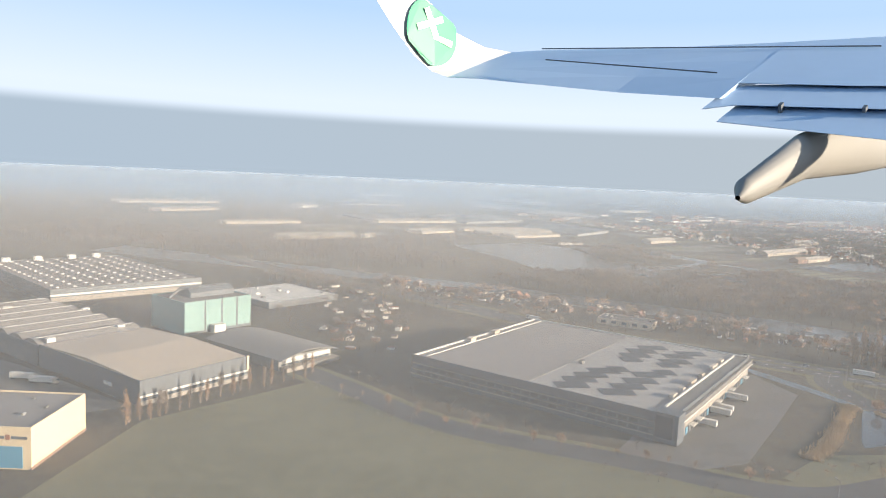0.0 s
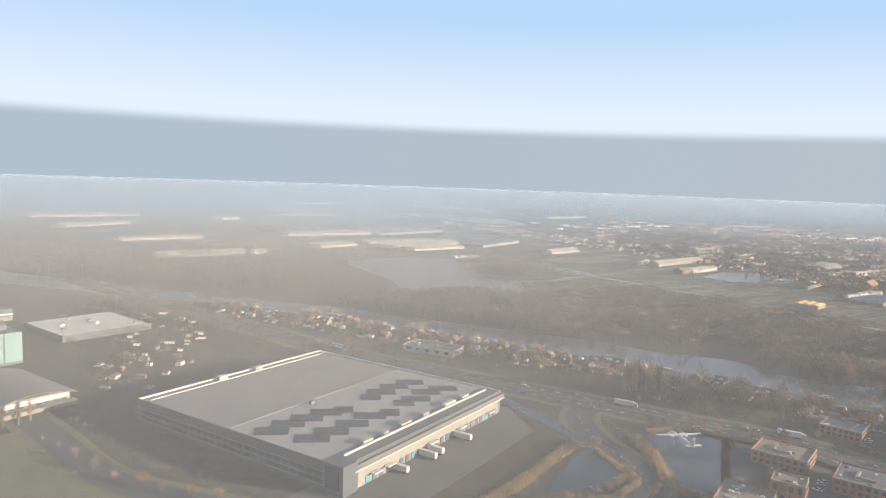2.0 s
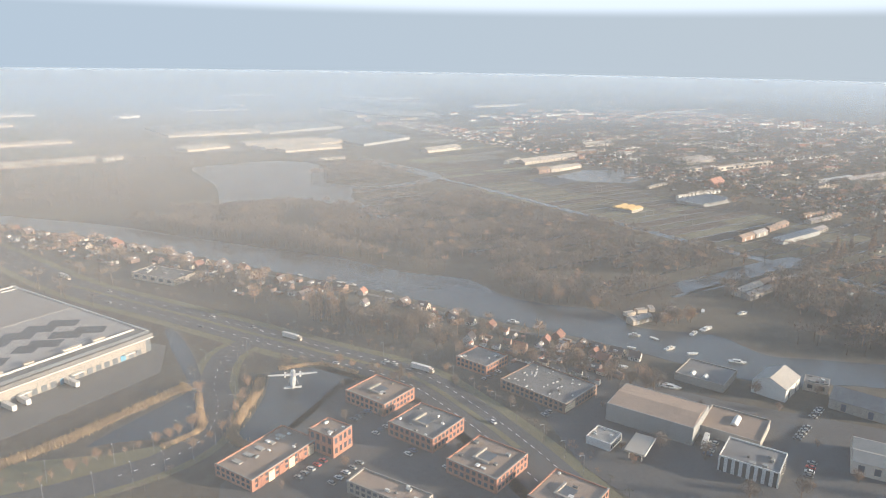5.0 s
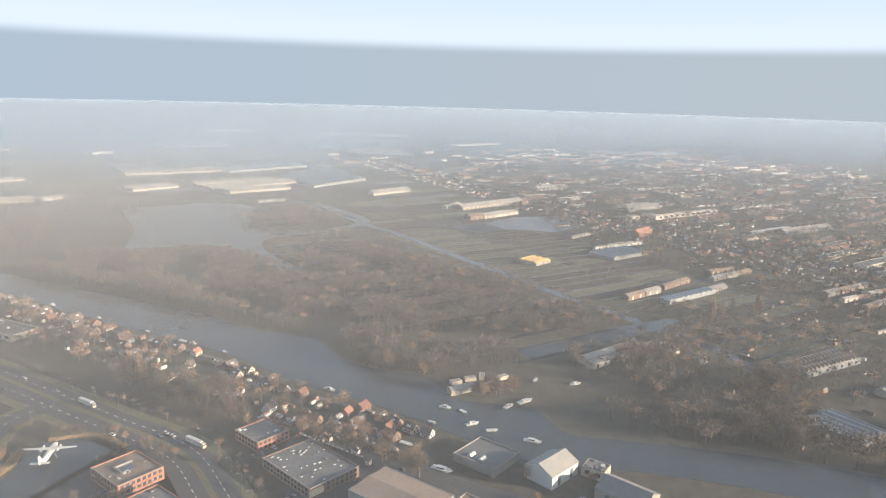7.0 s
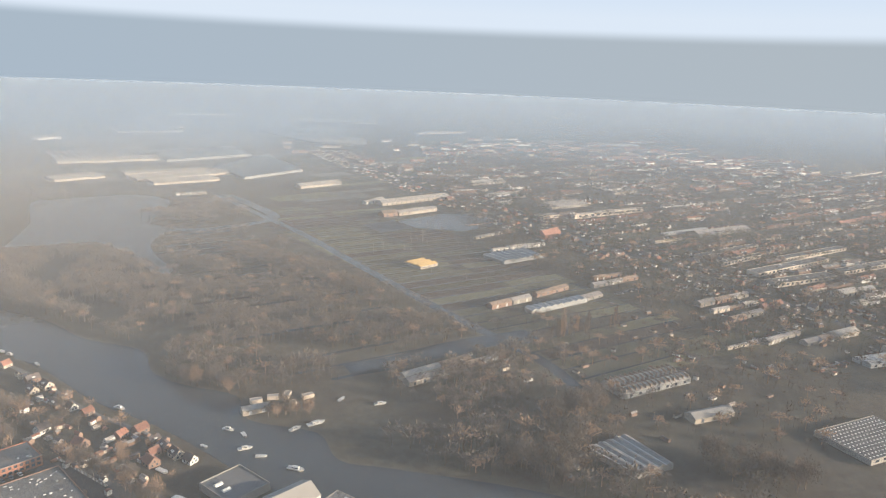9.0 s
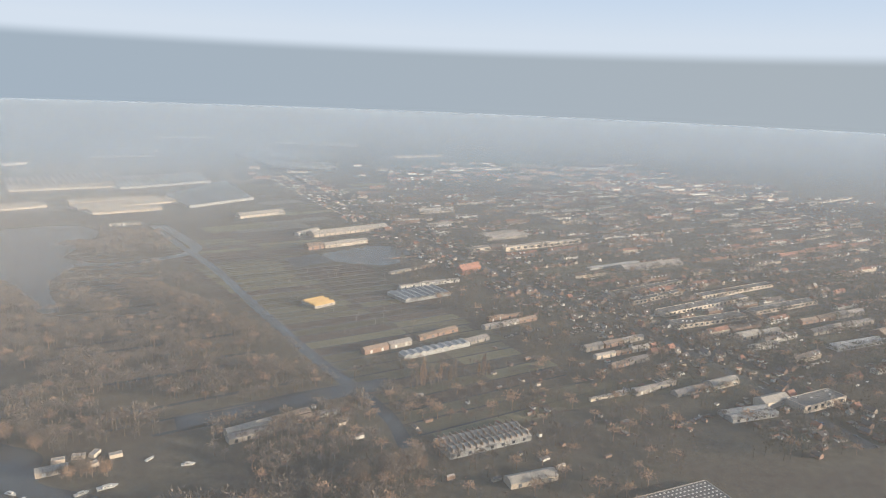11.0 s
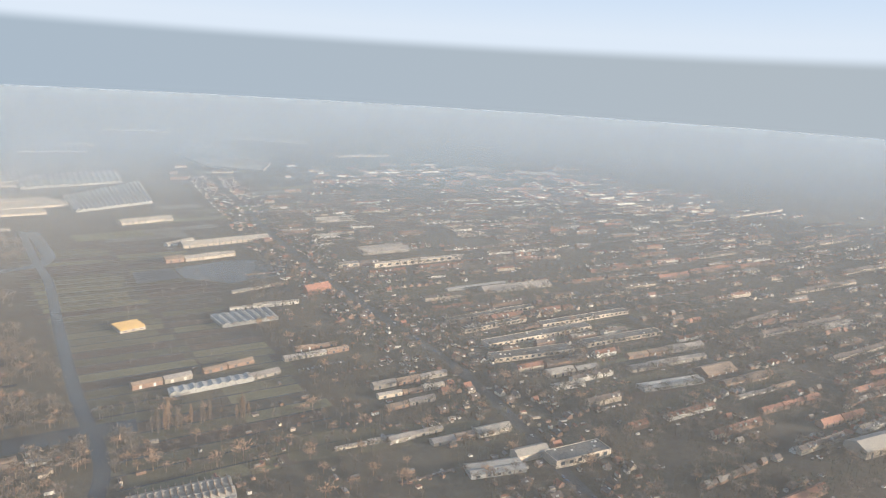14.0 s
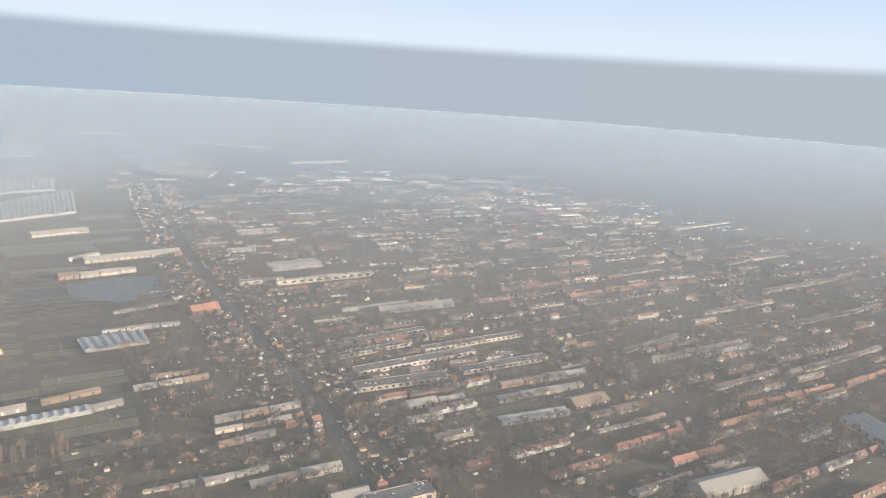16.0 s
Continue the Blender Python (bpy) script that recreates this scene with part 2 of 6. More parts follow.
sheet("meadow", [(-69.7, 147.2), (-64.9, 175.3), (-26.2, 214.1), (-13.6, 211.2), (7.7, 186.0), (60.1, 162.7), (77.5, 145.3), (106.6, 116.2), (19.4, 96.9), (-77.5, 96.9)], 0.04,
      M["grass"], "wide olive green grass field before the warehouses", "meadow")
MAIN = [(-135.6, 503.7), (-58.1, 426.2), (12.6, 360.4), (67.8, 305.2), (116.2, 270.3), (152.1, 244.1), (180.2, 223.8), (206.3, 204.4), (220.9, 181.2), (231.5, 158.9), (238.3, 140.5), (249.9, 106.6)]
ribbon("verge", MAIN, 22, 0.05, M["grass"], "pale dry grass verge along the main road", "verge")
ribbon("road", MAIN, 15, 0.08,
       M["asphalt"], "broad grey main road with several lanes", "road")
SIDE = [(155.0, 240.2), (146.3, 225.7), (146.3, 204.4), (150.2, 189.9), (150.2, 173.4), (143.4, 162.7), (131.7, 155.0), (114.3, 147.2), (87.2, 141.4), (53.3, 157.9), (11.6, 178.2), (-15.5, 207.3), (-38.7, 232.5)]
ribbon("verge", SIDE, 14, 0.045, M["grass"], "pale dry grass verge along the side road", "verge")
ribbon("side_road", SIDE, 9, 0.07,
       M["asphalt"], "curving side road between two ponds", "road")
STREET = [(620.0, 261.6), (581.2, 387.5), (528.0, 494.1), (474.7, 600.6), (416.6, 731.4), (339.1, 930.0), (261.6, 1114.1)]
ribbon("village_road", STREET, 7, 0.07, M["asphalt"], "straight grey village street lined with houses", "road")

RIVERSIDE = [(-9.0, 417.0), (33.0, 398.0), (73.0, 374.0), (126.0, 336.0), (171.5, 305.0), (206.0, 282.0), (238.0, 252.0), (266.0, 233.0), (288.0, 214.0)]
WATER = [RIVER, LAKE, POND]
LINES = [(CREEK, 10), (CANAL, 7), (BRANCH, 13), (MAIN, 15), (SIDE, 9), (STREET, 7)]

sheet("moat", smooth_line([(119.5, 251.5), (124.5, 248.5), (133, 232), (139.5, 215), (143.2, 203.5), (140.4, 201.5), (134.5, 215), (127, 232)], 3), 0.055, M["water"], "dark moat beside the warehouse yard", "moat")

# ---------------------------------------------------------------- buildings
OCC = []      # footprints already taken: x, y, half length, half width, angle


def taken(x, y, r=0.0):
    for cx, cy, a, b, ang in OCC:
        dx, dy = x - cx, y - cy
        if abs(dx) > a + b + r or abs(dy) > a + b + r:
            continue
        c, s = math.cos(ang), math.sin(ang)
        if abs(dx * c + dy * s) < a + r and abs(-dx * s + dy * c) < b + r:
            return True
    return False


def claim(x, y, L, W, ang):
    OCC.append((x, y, L / 2, W / 2, radians(ang)))


def shell(L, W, h, t=0.25, z0=0.0):
    """Four joined walls of thickness t, open above."""
    bm = bmesh.new()
    x, y = L / 2, W / 2
    ring = [[bm.verts.new((sx * (x - d), sy * (y - d), z)) for sx, sy in ((-1, -1), (1, -1), (1, 1), (-1, 1))]
            for d, z in ((0, z0), (0, h), (t, h), (t, z0))]
    for k in range(4):
        a, b = ring[k], ring[(k + 1) % 4]
        for i in range(4):
            j = (i + 1) % 4
            bm.faces.new((a[i], a[j], b[j], b[i]))
    return bm


def windows(parent, face, L, W, n, z0, z1, w, mat="glass", name="window", span=0.94, proud=0.05, shift=0.0):
    """A row of n windows or doors on one face: '-y', '+y', '-x' or '+x'."""
    length = L if face[1] == "y" else W
    sign = -1 if face[0] == "-" else 1
    me = None
    for i in range(n):
        u = (-0.5 + (i + 0.5) / n) * length * span + shift
        if me is None:
            o = part(name, boxes((-w / 2, w / 2, -proud, proud, z0, z1)), M[mat], parent)
            me = o.data
        else:
            o = link_mesh(name, me, parent)
        o.matrix_basis = pose(u, sign * W / 2, 0) if face[1] == "y" else pose(sign * L / 2, u, 0, 0, 0, 90)


def block(name, label, c, ang, L, W, h, wall="concrete", roof="roof_grey", category="building", parapet=0.35, group=""):
    """A flat-roofed building with a parapet."""
    b = thing(name, label, category, pose(c[0], c[1], 0, 0, 0, ang), group)
    claim(c[0], c[1], L, W, ang)
    part("wall", shell(L, W, h), M[wall], b)
    part("roof", boxes((-L / 2 + 0.25, L / 2 - 0.25, -W / 2 + 0.25, W / 2 - 0.25, h - parapet - 0.3, h - parapet)), M[roof], b)
    return b


def bit(b, name, mat, x0, x1, y0, y1, z0, z1, label=""):
    return part(name, boxes((x0, x1, y0, y1, z0, z1)), M[mat], b, label)


def roof_units(b, L, W, z, n, rng, mats=("white", "steel", "roof_dark"), size=1.2):
    for _ in range(n):
        x, y = rng.uniform(-L * 0.42, L * 0.42), rng.uniform(-W * 0.42, W * 0.42)
        sx, sy, sz = size * rng.uniform(0.4, 1.3), size * rng.uniform(0.4, 1.3), size * rng.uniform(0.25, 0.6)
        bit(b, "roof_unit", rng.choice(mats), x - sx / 2, x + sx / 2, y - sy / 2, y + sy / 2, z, z + sz)


R = random.Random(7)

# great warehouse with a solar roof
WL, WW, WH = 81.5, 84.5, 7.6
wh = block("warehouse", "huge grey flat-roofed warehouse with zigzag solar arrays and loading docks", (61.8, 226.6), 51.5, WL, WW, WH, "dark", "roof_grey")
x, y = WL / 2, WW / 2
bit(wh, "roof_edge", "white", -x, x, y - 1.3, y - 0.9, WH - 0.4, WH + 0.12)
bit(wh, "roof_edge", "white", -x + 2, x, y - 4.6, y - 4.3, WH - 0.4, WH - 0.1)
bit(wh, "roof_edge", "white", x - 1.0, x - 0.6, -y, y, WH - 0.4, WH + 0.1)
bit(wh, "roof_seam", "roof_pale", -x + 1, x - 1, 0.1, 0.4, WH - 0.4, WH - 0.24)
bit(wh, "pale_roof_field", "roof_light", -x + 0.6, x - 1.2, -y + 7, 0.0, WH - 0.36, WH - 0.31, "paler grey roof membrane")
for u in (-12, 4):
    bit(wh, "roof_house", "plaster", u, u + 3.4, y - 3.8, y - 2.0, WH - 0.3, WH + 1.1)
for u, w in ((-26, 4), (-17, 2), (-9, 5), (2, 3), (14, 6), (24, 4)):
    bit(wh, "roof_house", "plaster", u, u + w, -y + 5.2, -y + 6.4, WH - 0.3, WH + 0.7)
bit(wh, "roof_gutter", "white", -x + 6, x - 3, -y + 4.2, -y + 4.6, WH - 0.35, WH + 0.25)
bit(wh, "roof_gutter", "roof_dark", -x + 0.3, x - 0.3, -y + 0.3, -y + 3.6, WH - 0.35, WH - 0.15)
bit(wh, "plant_room", "roof_dark", -10.8, -8.8, -3.2, -2.0, WH - 0.31, WH + 0.7)
bit(wh, "corner_tower", "dark", -x - 0.6, -x + 5, -y - 1.2, -y + 5, 0.0, WH + 0.25, "dark stair corner")
bit(wh, "corner_glazing", "glass", -x - 0.75, -x - 0.55, -y + 0.2, -y + 4.6, 1.4, WH - 0.6)
for z in (1.3, 3.0, 4.9):
    bit(wh, "wall_band", "concrete", -x - 0.22, -x + 0.02, -y + 5, y, z, z + 0.22)
for z in (1.75, 3.6):
    windows(wh, "-x", WL, WW, 26, z, z + 0.9, 2.4, span=0.9, shift=2.0)
# dock side: pale wall, dark fascia, doors, canopy and ramps
bit(wh, "dock_wall", "concrete", -x + 5, x - 2, -y - 0.25, -y + 0.1, 0, 4.6, "pale concrete dock wall")
bit(wh, "fascia", "roof_dark", -x + 4, x + 0.4, -y - 1.1, -y - 0.26, 5.3, 6.6)
bit(wh, "fascia_stripe", "white", -x + 4, x + 0.5, -y - 1.3, -y - 1.12, 5.0, 5.25)
for i in range(24):
    u = -x + 9 + i * 2.9
    bit(wh, "dock_door", "dark" if i % 7 else "blue", u, u + 1.7, -y - 0.5, -y - 0.26, 0.25, 2.1)
for u in (-30, -24, -4, 12, 30):
    bit(wh, "dock_canopy", "white", u, u + 3.6, -y - 2.0, -y - 0.5, 2.3, 2.6)
for cx, cy, wide in ((-34, -10.5, 9.6), (-27, -9.8, 9.6), (-20.2, -10.4, 9.6), (-13, -11.5, 9.6), (-8, -14, 6), (-31, -23, 9.6), (-23.6, -23.4, 9.6), (-15.5, -24, 9.6),
                     (-7, -23.6, 9.6), (-1, -26.5, 6), (7, -12.5, 6.5), (13.5, -11.6, 9.6), (21, -11.2, 9.6), (28.5, -12.4, 9.6), (9, -24.5, 6.5), (15, -24.8, 9.6), (23, -23.2, 9.6), (30, -25.4, 9.6)):
    for j in range(5):
        o = bit(wh, "solar_panel", "solar", -wide / 2, wide / 2, -2.9 + j * 1.18, -2.9 + j * 1.18 + 1.06, -0.05, 0.09)
        o.matrix_basis = pose(cx, cy, WH - 0.25, 0, 0, -49)

# cream hall with a blue gate
cream = block("cream_hall", "cream metal hall with a blue roller gate and grey roof", (-91.0, 157.2), 88, 23, 30, 9.2, "cream", "roof_grey")
bit(cream, "gate", "blue", -11.62, -11.45, -13.2, -3.5, 0.3, 5.0)
bit(cream, "gate", "blue", -11.62, -11.45, 1.0, 11.0, 0.3, 5.0)
bit(cream, "sign_emblem", "brick", -11.62, -11.45, -10.6, -9.7, 6.4, 7.5, "orange emblem")
bit(cream, "sign_bar", "dark", -11.62, -11.45, -14.2, -10.9, 6.6, 7.2, "dark sign lettering")
bit(cream, "sign_bar", "dark", -11.62, -11.45, -9.4, -5.5, 6.6, 7.2, "dark sign lettering")
bit(cream, "wall_foot", "brick_brown", -11.7, 11.6, -15.15, -14.95, 0, 0.6)
roof_units(cream, 23, 30, 8.85, 5, R)

# grey hall with arched bays behind it
hall = block("storage_hall", "long dark-walled storage hall with a low grey pitched roof", (-80.0, 217.0), 52, 36, 55, 7.0, "dark", "roof_grey")
part("roof_ridge", prism(bmesh.new(), [(-27.2, 6.7), (27.2, 6.7), (27.2, 6.9), (0, 8.0), (-27.2, 6.9)], -17.7, 17.7), M["roof_tan"], hall, "sun-bleached low pitched roof")
bit(hall, "wall_stripe", "white", -17.9, 18.1, -27.65, -27.45, 2.2, 2.8)
bit(hall, "corner_panel", "cream", 17.4, 18.2, -27.9, -27.3, 3.0, 7.1)
bit(hall, "base_wall", "concrete", -17.9, 18, -27.7, -27.5, 0, 1.2)
windows(hall, "-y", 36, 55, 14, 1.3, 2.1, 1.8)
bit(hall, "sign_board", "white", -18.2, -18.0, -14, -10, 2.6, 3.6)
arch = block("arched_hall", "long dark hall with parallel shallow arched roofs", (-131.5, 257.0), 52, 36, 74, 6.6, "dark", "roof_grey")
for i in range(7):
    y0 = -36.8 + i * 10.5
    prof = [(y0 + 10.3 * k / 8, 6.3 + 1.5 * math.sin(math.pi * k / 8)) for k in range(9)]
    part("roof_arch", prism(bmesh.new(), prof, -17.4, 17.4), M["roof_grey"], arch)
    bit(arch, "roof_light", "white", -16.5, 16.5, y0 + 4.3, y0 + 4.9, 7.78, 7.9)
for u, v in ((-15, -37), (10, -34), (16, 0), (-3, 20)):
    bit(arch, "roof_house", "white", u, u + 2.6, v, v + 1.8, 6.4, 8.2)

teal = block("plant_block", "tall windowless green-clad block with rooftop plant", (-81.5, 284.5), 49, 30, 23.5, 12.6, "teal", "roof_dark")
for u in (-6.5, 1.0, 8.0):
    bit(teal, "wall_joint", "dark", u, u + 0.7, -11.82, -11.7, 0.3, 12.3)
bit(teal, "plinth", "dark", -15.1, 15.1, -11.95, -11.7, 0, 1.0)
part("plant_hall", prism(bmesh.new(), [(-3, 12.2), (7, 12.2), (7, 14.2), (5, 15.6), (-1, 15.6), (-3, 14.2)], -7, 13), M["dark"], teal)
for i in range(9):
    bit(teal, "roof_vent", "steel", -5 + i * 2.0, -4 + i * 2.0, 0.6, 3.4, 15.6, 15.9)
part("duct", tube(tube(bmesh.new(), (-13, 2, 12.3), (-9, 2, 15.2), 0.5, 0.5), (-9, 2, 15.2), (-6.5, 2, 15.2), 0.5, 0.5), M["metal"], teal)
bit(teal, "annex", "white", -4, 1, -14.9, -12.0, 0, 3.0)

curved = block("curved_hall", "hall with a shallow curved grey roof and glazed gable", (-46.5, 243.5), 50, 23, 38, 4.2, "steel", "roof_grey")
prof = [(-12.6 + 25.2 * k / 10, 4.0 + 1.9 * math.sin(math.pi * k / 10)) for k in range(11)]
prof += [(a, z - 0.25) for a, z in prof[::-1]]
bm = bmesh.new()
prism(bm, prof, -21.5, 19.5, axis="y")
part("curved_roof", bm, M["roof_grey"], curved)
bit(curved, "gable_band", "white", -10, 10.8, -19.3, -19.05, 2.3, 3.6)
windows(curved, "-y", 23, 38, 8, 0.3, 2.0, 2.0)
bit(curved, "porch", "concrete", -11, 12.5, -22.5, -19.2, 0, 1.4)

big = block("distribution_hall", "very large pale hall with rows of round skylights", (-168.0, 380.0), 44, 72, 105, 6.0, "dark", "roof_grey")
for i in range(9):
    for j in range(13):
        bit(big, "skylight", "white", -32 + i * 7.6, -30.9 + i * 7.6, -48 + j * 7.8, -46.9 + j * 7.8, 5.6, 6.2)
bit(big, "wall_stripe", "white", -36.1, 36.1, -52.7, -52.5, 2.8, 3.6)
bit(big, "wall_foot", "concrete", -36, 36, -52.9, -52.55, 0, 2.2)
for u in (-28, -12, 6, 20):
    bit(big, "roof_house", "white", u, u + 4, 48, 51, 5.6, 8.0)
light = block("low_hall", "low hall with a bright pale flat roof", (-62.0, 350.0), 47, 42, 40, 3.0, "dark", "white")
roof_units(light, 42, 40, 2.65, 6, R, size=2.0)


def office(c, ang, L, W, h, label, wall="brick", roof="roof_brown", court=True):
    b = block("office_building", label, c, ang, L, W, h, wall, roof, "office", group="brick offices beside the pond")
    floors = 2 if h > 3 else 1
    step = (h - 0.5) / floors
    for f in range(floors):
        z = 0.45 + f * step
        for face, n in (("-y", max(3, int(L / 1.7))), ("-x", max(3, int(W / 1.7)))):
            windows(b, face, L, W, n, z + step * 0.22, z + step * 0.78, 0.95)
    bit(b, "coping", "concrete", -L / 2 - 0.06, L / 2 + 0.06, -W / 2 - 0.06, -W / 2 + 0.3, h, h + 0.12)
    bit(b, "coping", "concrete", -L / 2 - 0.06, -L / 2 + 0.3, -W / 2 + 0.3, W / 2, h, h + 0.12)
    if court:
        bit(b, "roof_well", "dark", -L * 0.16, L * 0.16, -W * 0.1, W * 0.14, h - 0.34, h - 0.25)
        bit(b, "roof_well_rim", "concrete", -L * 0.2, -L * 0.16, -W * 0.14, W * 0.18, h - 0.34, h + 0.3)
        bit(b, "roof_well_rim", "concrete", -L * 0.16, L * 0.2, W * 0.14, W * 0.18, h - 0.34, h + 0.3)
    roof_units(b, L, W, h - 0.35, 7, R, size=1.0)
    return b


o = office((196.8, 189.1), 46.9, 13.6, 15, 3.9, "orange brick office with a brown flat roof and roof well")
o = office((208.6, 169.3), 46.9, 14.2, 15, 4.1, "orange brick office with a dark flat roof and roof well", roof="roof_dark")
o = office((221.9, 150.5), 46.5, 14.4, 14.6, 3.9, "orange brick office with a sunlit brown flat roof")
o = office((237.4, 133.8), 46.5, 13.6, 13.6, 4.2, "orange brick office with a pale brown flat roof")
o = office((168.1, 158.9), 51, 22.5, 12.6, 3.2, "long brick workshop office with cream front doors", court=False)
for i in range(6):
    bit(o, "shop_door", "cream" if i % 2 else "brick", -9.5 + i * 3.4, -7.6 + i * 3.4, -6.5, -6.3, 0.05, 2.6)
for i in range(5):
    bit(o, "skylight", "roof_pale", -8 + i * 3.6, -6.6 + i * 3.6, 1.5, 4.2, 2.85, 3.1)
o = office((183.3, 164.3), 51, 7.4, 8.2, 6.0, "taller orange brick office head", roof="roof_brown", court=False)
o = office((197.4, 140.7), -38, 19.5, 6.5, 3.2, "low pale office wing with stepped flat roofs", wall="concrete", court=False)
o = office((231.0, 211.2), 43.7, 12, 12.4, 3.5, "brown brick office with a lit red gable wall", roof="roof_dark", court=False)
o = office((248.0, 190.6), 41, 17.5, 23.6, 3.4, "low dark-roofed workshop block with many rooflights", wall="brick_brown", roof="roof_dark", court=False)
for i in range(26):
    u, v = R.uniform(-8, 8), R.uniform(-11, 11)
    bit(o, "skylight", "white", u, u + R.uniform(0.3, 0.9), v, v + 0.35, 3.0, 3.25)
# cream panel puts a sunlit stretch of the brick front into colour
bit(o, "sunlit_front", "cream", -8.9, -4.0, -12.0, -11.85, 0.8, 2.8)

hall2 = block("grey_hall", "tall windowless grey metal hall", (273.9, 170.2), 49, 15.5, 24, 5.3, "steel", "roof_brown")
part("roof_ridge", prism(bmesh.new(), [(-7.5, 4.9), (7.5, 4.9), (7.5, 5.2), (0, 6.0), (-7.5, 5.2)], -11.7, 11.7, "y"), M["roof_brown"], hall2)
for i in range(18):
    bit(hall2, "wall_rib", "steel", -7.85, -7.76, -11.6 + i * 1.3, -11.45 + i * 1.3, 0, 5.2)
low = block("low_annex", "low brown-roofed annex with a white barrel rooflight", (293.1, 162.7), 49, 14.4, 15.7, 2.9, "concrete", "roof_brown")
part("barrel_rooflight", prism(bmesh.new(), [(-1 + 2 * k / 6, 2.55 + 0.8 * math.sin(math.pi * k / 6)) for k in range(7)], -1.5, 4), M["white"], low)
st = block("striped_shop", "shop hall with black and white striped walls", (288.1, 144.9), 48.9, 11.0, 14, 4.2, "white", "roof_dark")
for i in range(8):
    bit(st, "wall_stripe", "rubber", -5.56, -5.46, -6.6 + i * 1.75, -5.7 + i * 1.75, 0.1, 3.9)
for i in range(6):
    bit(st, "wall_stripe", "rubber", -5.0 + i * 1.8, -4.1 + i * 1.8, -7.06, -6.96, 0.1, 3.9)
roof_units(st, 11, 14, 3.85, 5, R)
fl = block("boatyard_hall", "flat-roofed riverside hall with white rooflights", (301.1, 195.3), 45.7, 14.2, 15.2, 2.6, "concrete", "roof_dark")
for u in (-1, 3):
    part("barrel_rooflight", prism(bmesh.new(), [(u - 0.9 + 1.8 * k / 6, 2.2 + 0.7 * math.sin(math.pi * k / 6)) for k in range(7)], -5, -2.4), M["white"], fl)
shop = block("fuel_shop", "small white filling station shop", (255.2, 160.7), 46, 7.2, 6.9, 2.3, "white", "roof_pale")
roof_units(shop, 7, 7, 1.95, 5, R, size=0.8)
windows(shop, "-y", 7.2, 6.9, 5, 0.5, 1.6, 1.0)
can = thing("fuel_canopy", "white filling station canopy on posts over pumps", "canopy", pose(262.5, 154.2, 0, 0, 0, 51.4))
claim(262.5, 154.2, 10, 5, 51)
bit(can, "canopy_roof", "roof_pale", -5, 5, -2.6, 2.6, 2.5, 2.95)
bit(can, "canopy_edge", "white", -5.05, 5.05, -2.75, -2.61, 2.45, 3.0)
for u in (-3.5, 0, 3.5):
    for v in (-1.6, 1.6):
        bit(can, "post", "white", u - 0.1, u + 0.1, v - 0.1, v + 0.1, 0, 2.5)
    bit(can, "pump", "brick", u - 0.25, u + 0.25, -0.4, 0.4, 0, 0.9)


# ---------------------------------------------------------------- sheds, glasshouses, terraces
SHED = {
    "pale": ("pale_shed", "low pale sheet-roofed nursery shed", "shed", "plaster", "roof_pale"),
    "white": ("white_shed", "low shed with a white roof", "shed", "white", "roof_pale"),
    "sheet": ("sheet_shed", "long weathered grey sheet-roofed shed", "shed", "concrete", "roof_sheet"),
    "ochre": ("ochre_shed", "long shed with an ochre roof and white doors", "shed", "yellow", "roof_brown"),
    "olive": ("olive_shed", "long shed with an olive-brown roof", "shed", "brick_brown", "roof_brown"),
    "glass": ("glasshouse", "low glasshouse with many small ridges", "greenhouse", "ghglass", "ghglass"),
    "ridge": ("ridged_greenhouse", "large greenhouse with pale slatted ridges", "greenhouse", "ghglass", "roof_pale"),
    "dots": ("dotted_hall", "broad dark roof with rows of small white rooflights", "shed", "concrete", "roof_dark"),
    "terrace": ("workshop_terrace", "flat-roofed workshop row with white fronts", "workshop", "plaster", "roof_dark"),
    "flat": ("workshop_hall", "long flat-roofed workshop hall with pale front", "workshop", "plaster", "roof_dark"),
    "ochrehall": ("ochre_hall", "square hall with an ochre and white roof", "shed", "plaster", "yellow"),
    "plaster": ("plaster_block", "small block with pale plaster walls", "building", "plaster", "roof_grey"),
    "school": ("school", "long sunlit school wing with a row of windows", "school", "plaster", "roof_pale"),
    "brickblock": ("brick_block", "square building of red brick", "building", "brick", "tile_red"),
    "rowhouse": ("terraced_row", "pale terraced house row with grey tiled roof", "terrace", "plaster", "tile_dark"),
    "redrow": ("terraced_row", "brick terraced house row with orange tiled roof", "terrace", "brick_brown", "tile_red"),
}


def gable(b, L, W, h, rise, roof, over=0.15):
    """A saddle roof, ridge along x, with gable triangles as a part of the wall."""
    t = 0.12
    prof = [(-W / 2 - over, h - 0.02), (0, h + rise), (W / 2 + over, h - 0.02), (W / 2 + over, h + t - 0.02), (0, h + rise + t), (-W / 2 - over, h + t - 0.02)]
    return part("roof", prism(bmesh.new(), prof, -L / 2 - over, L / 2 + over), M[roof], b)


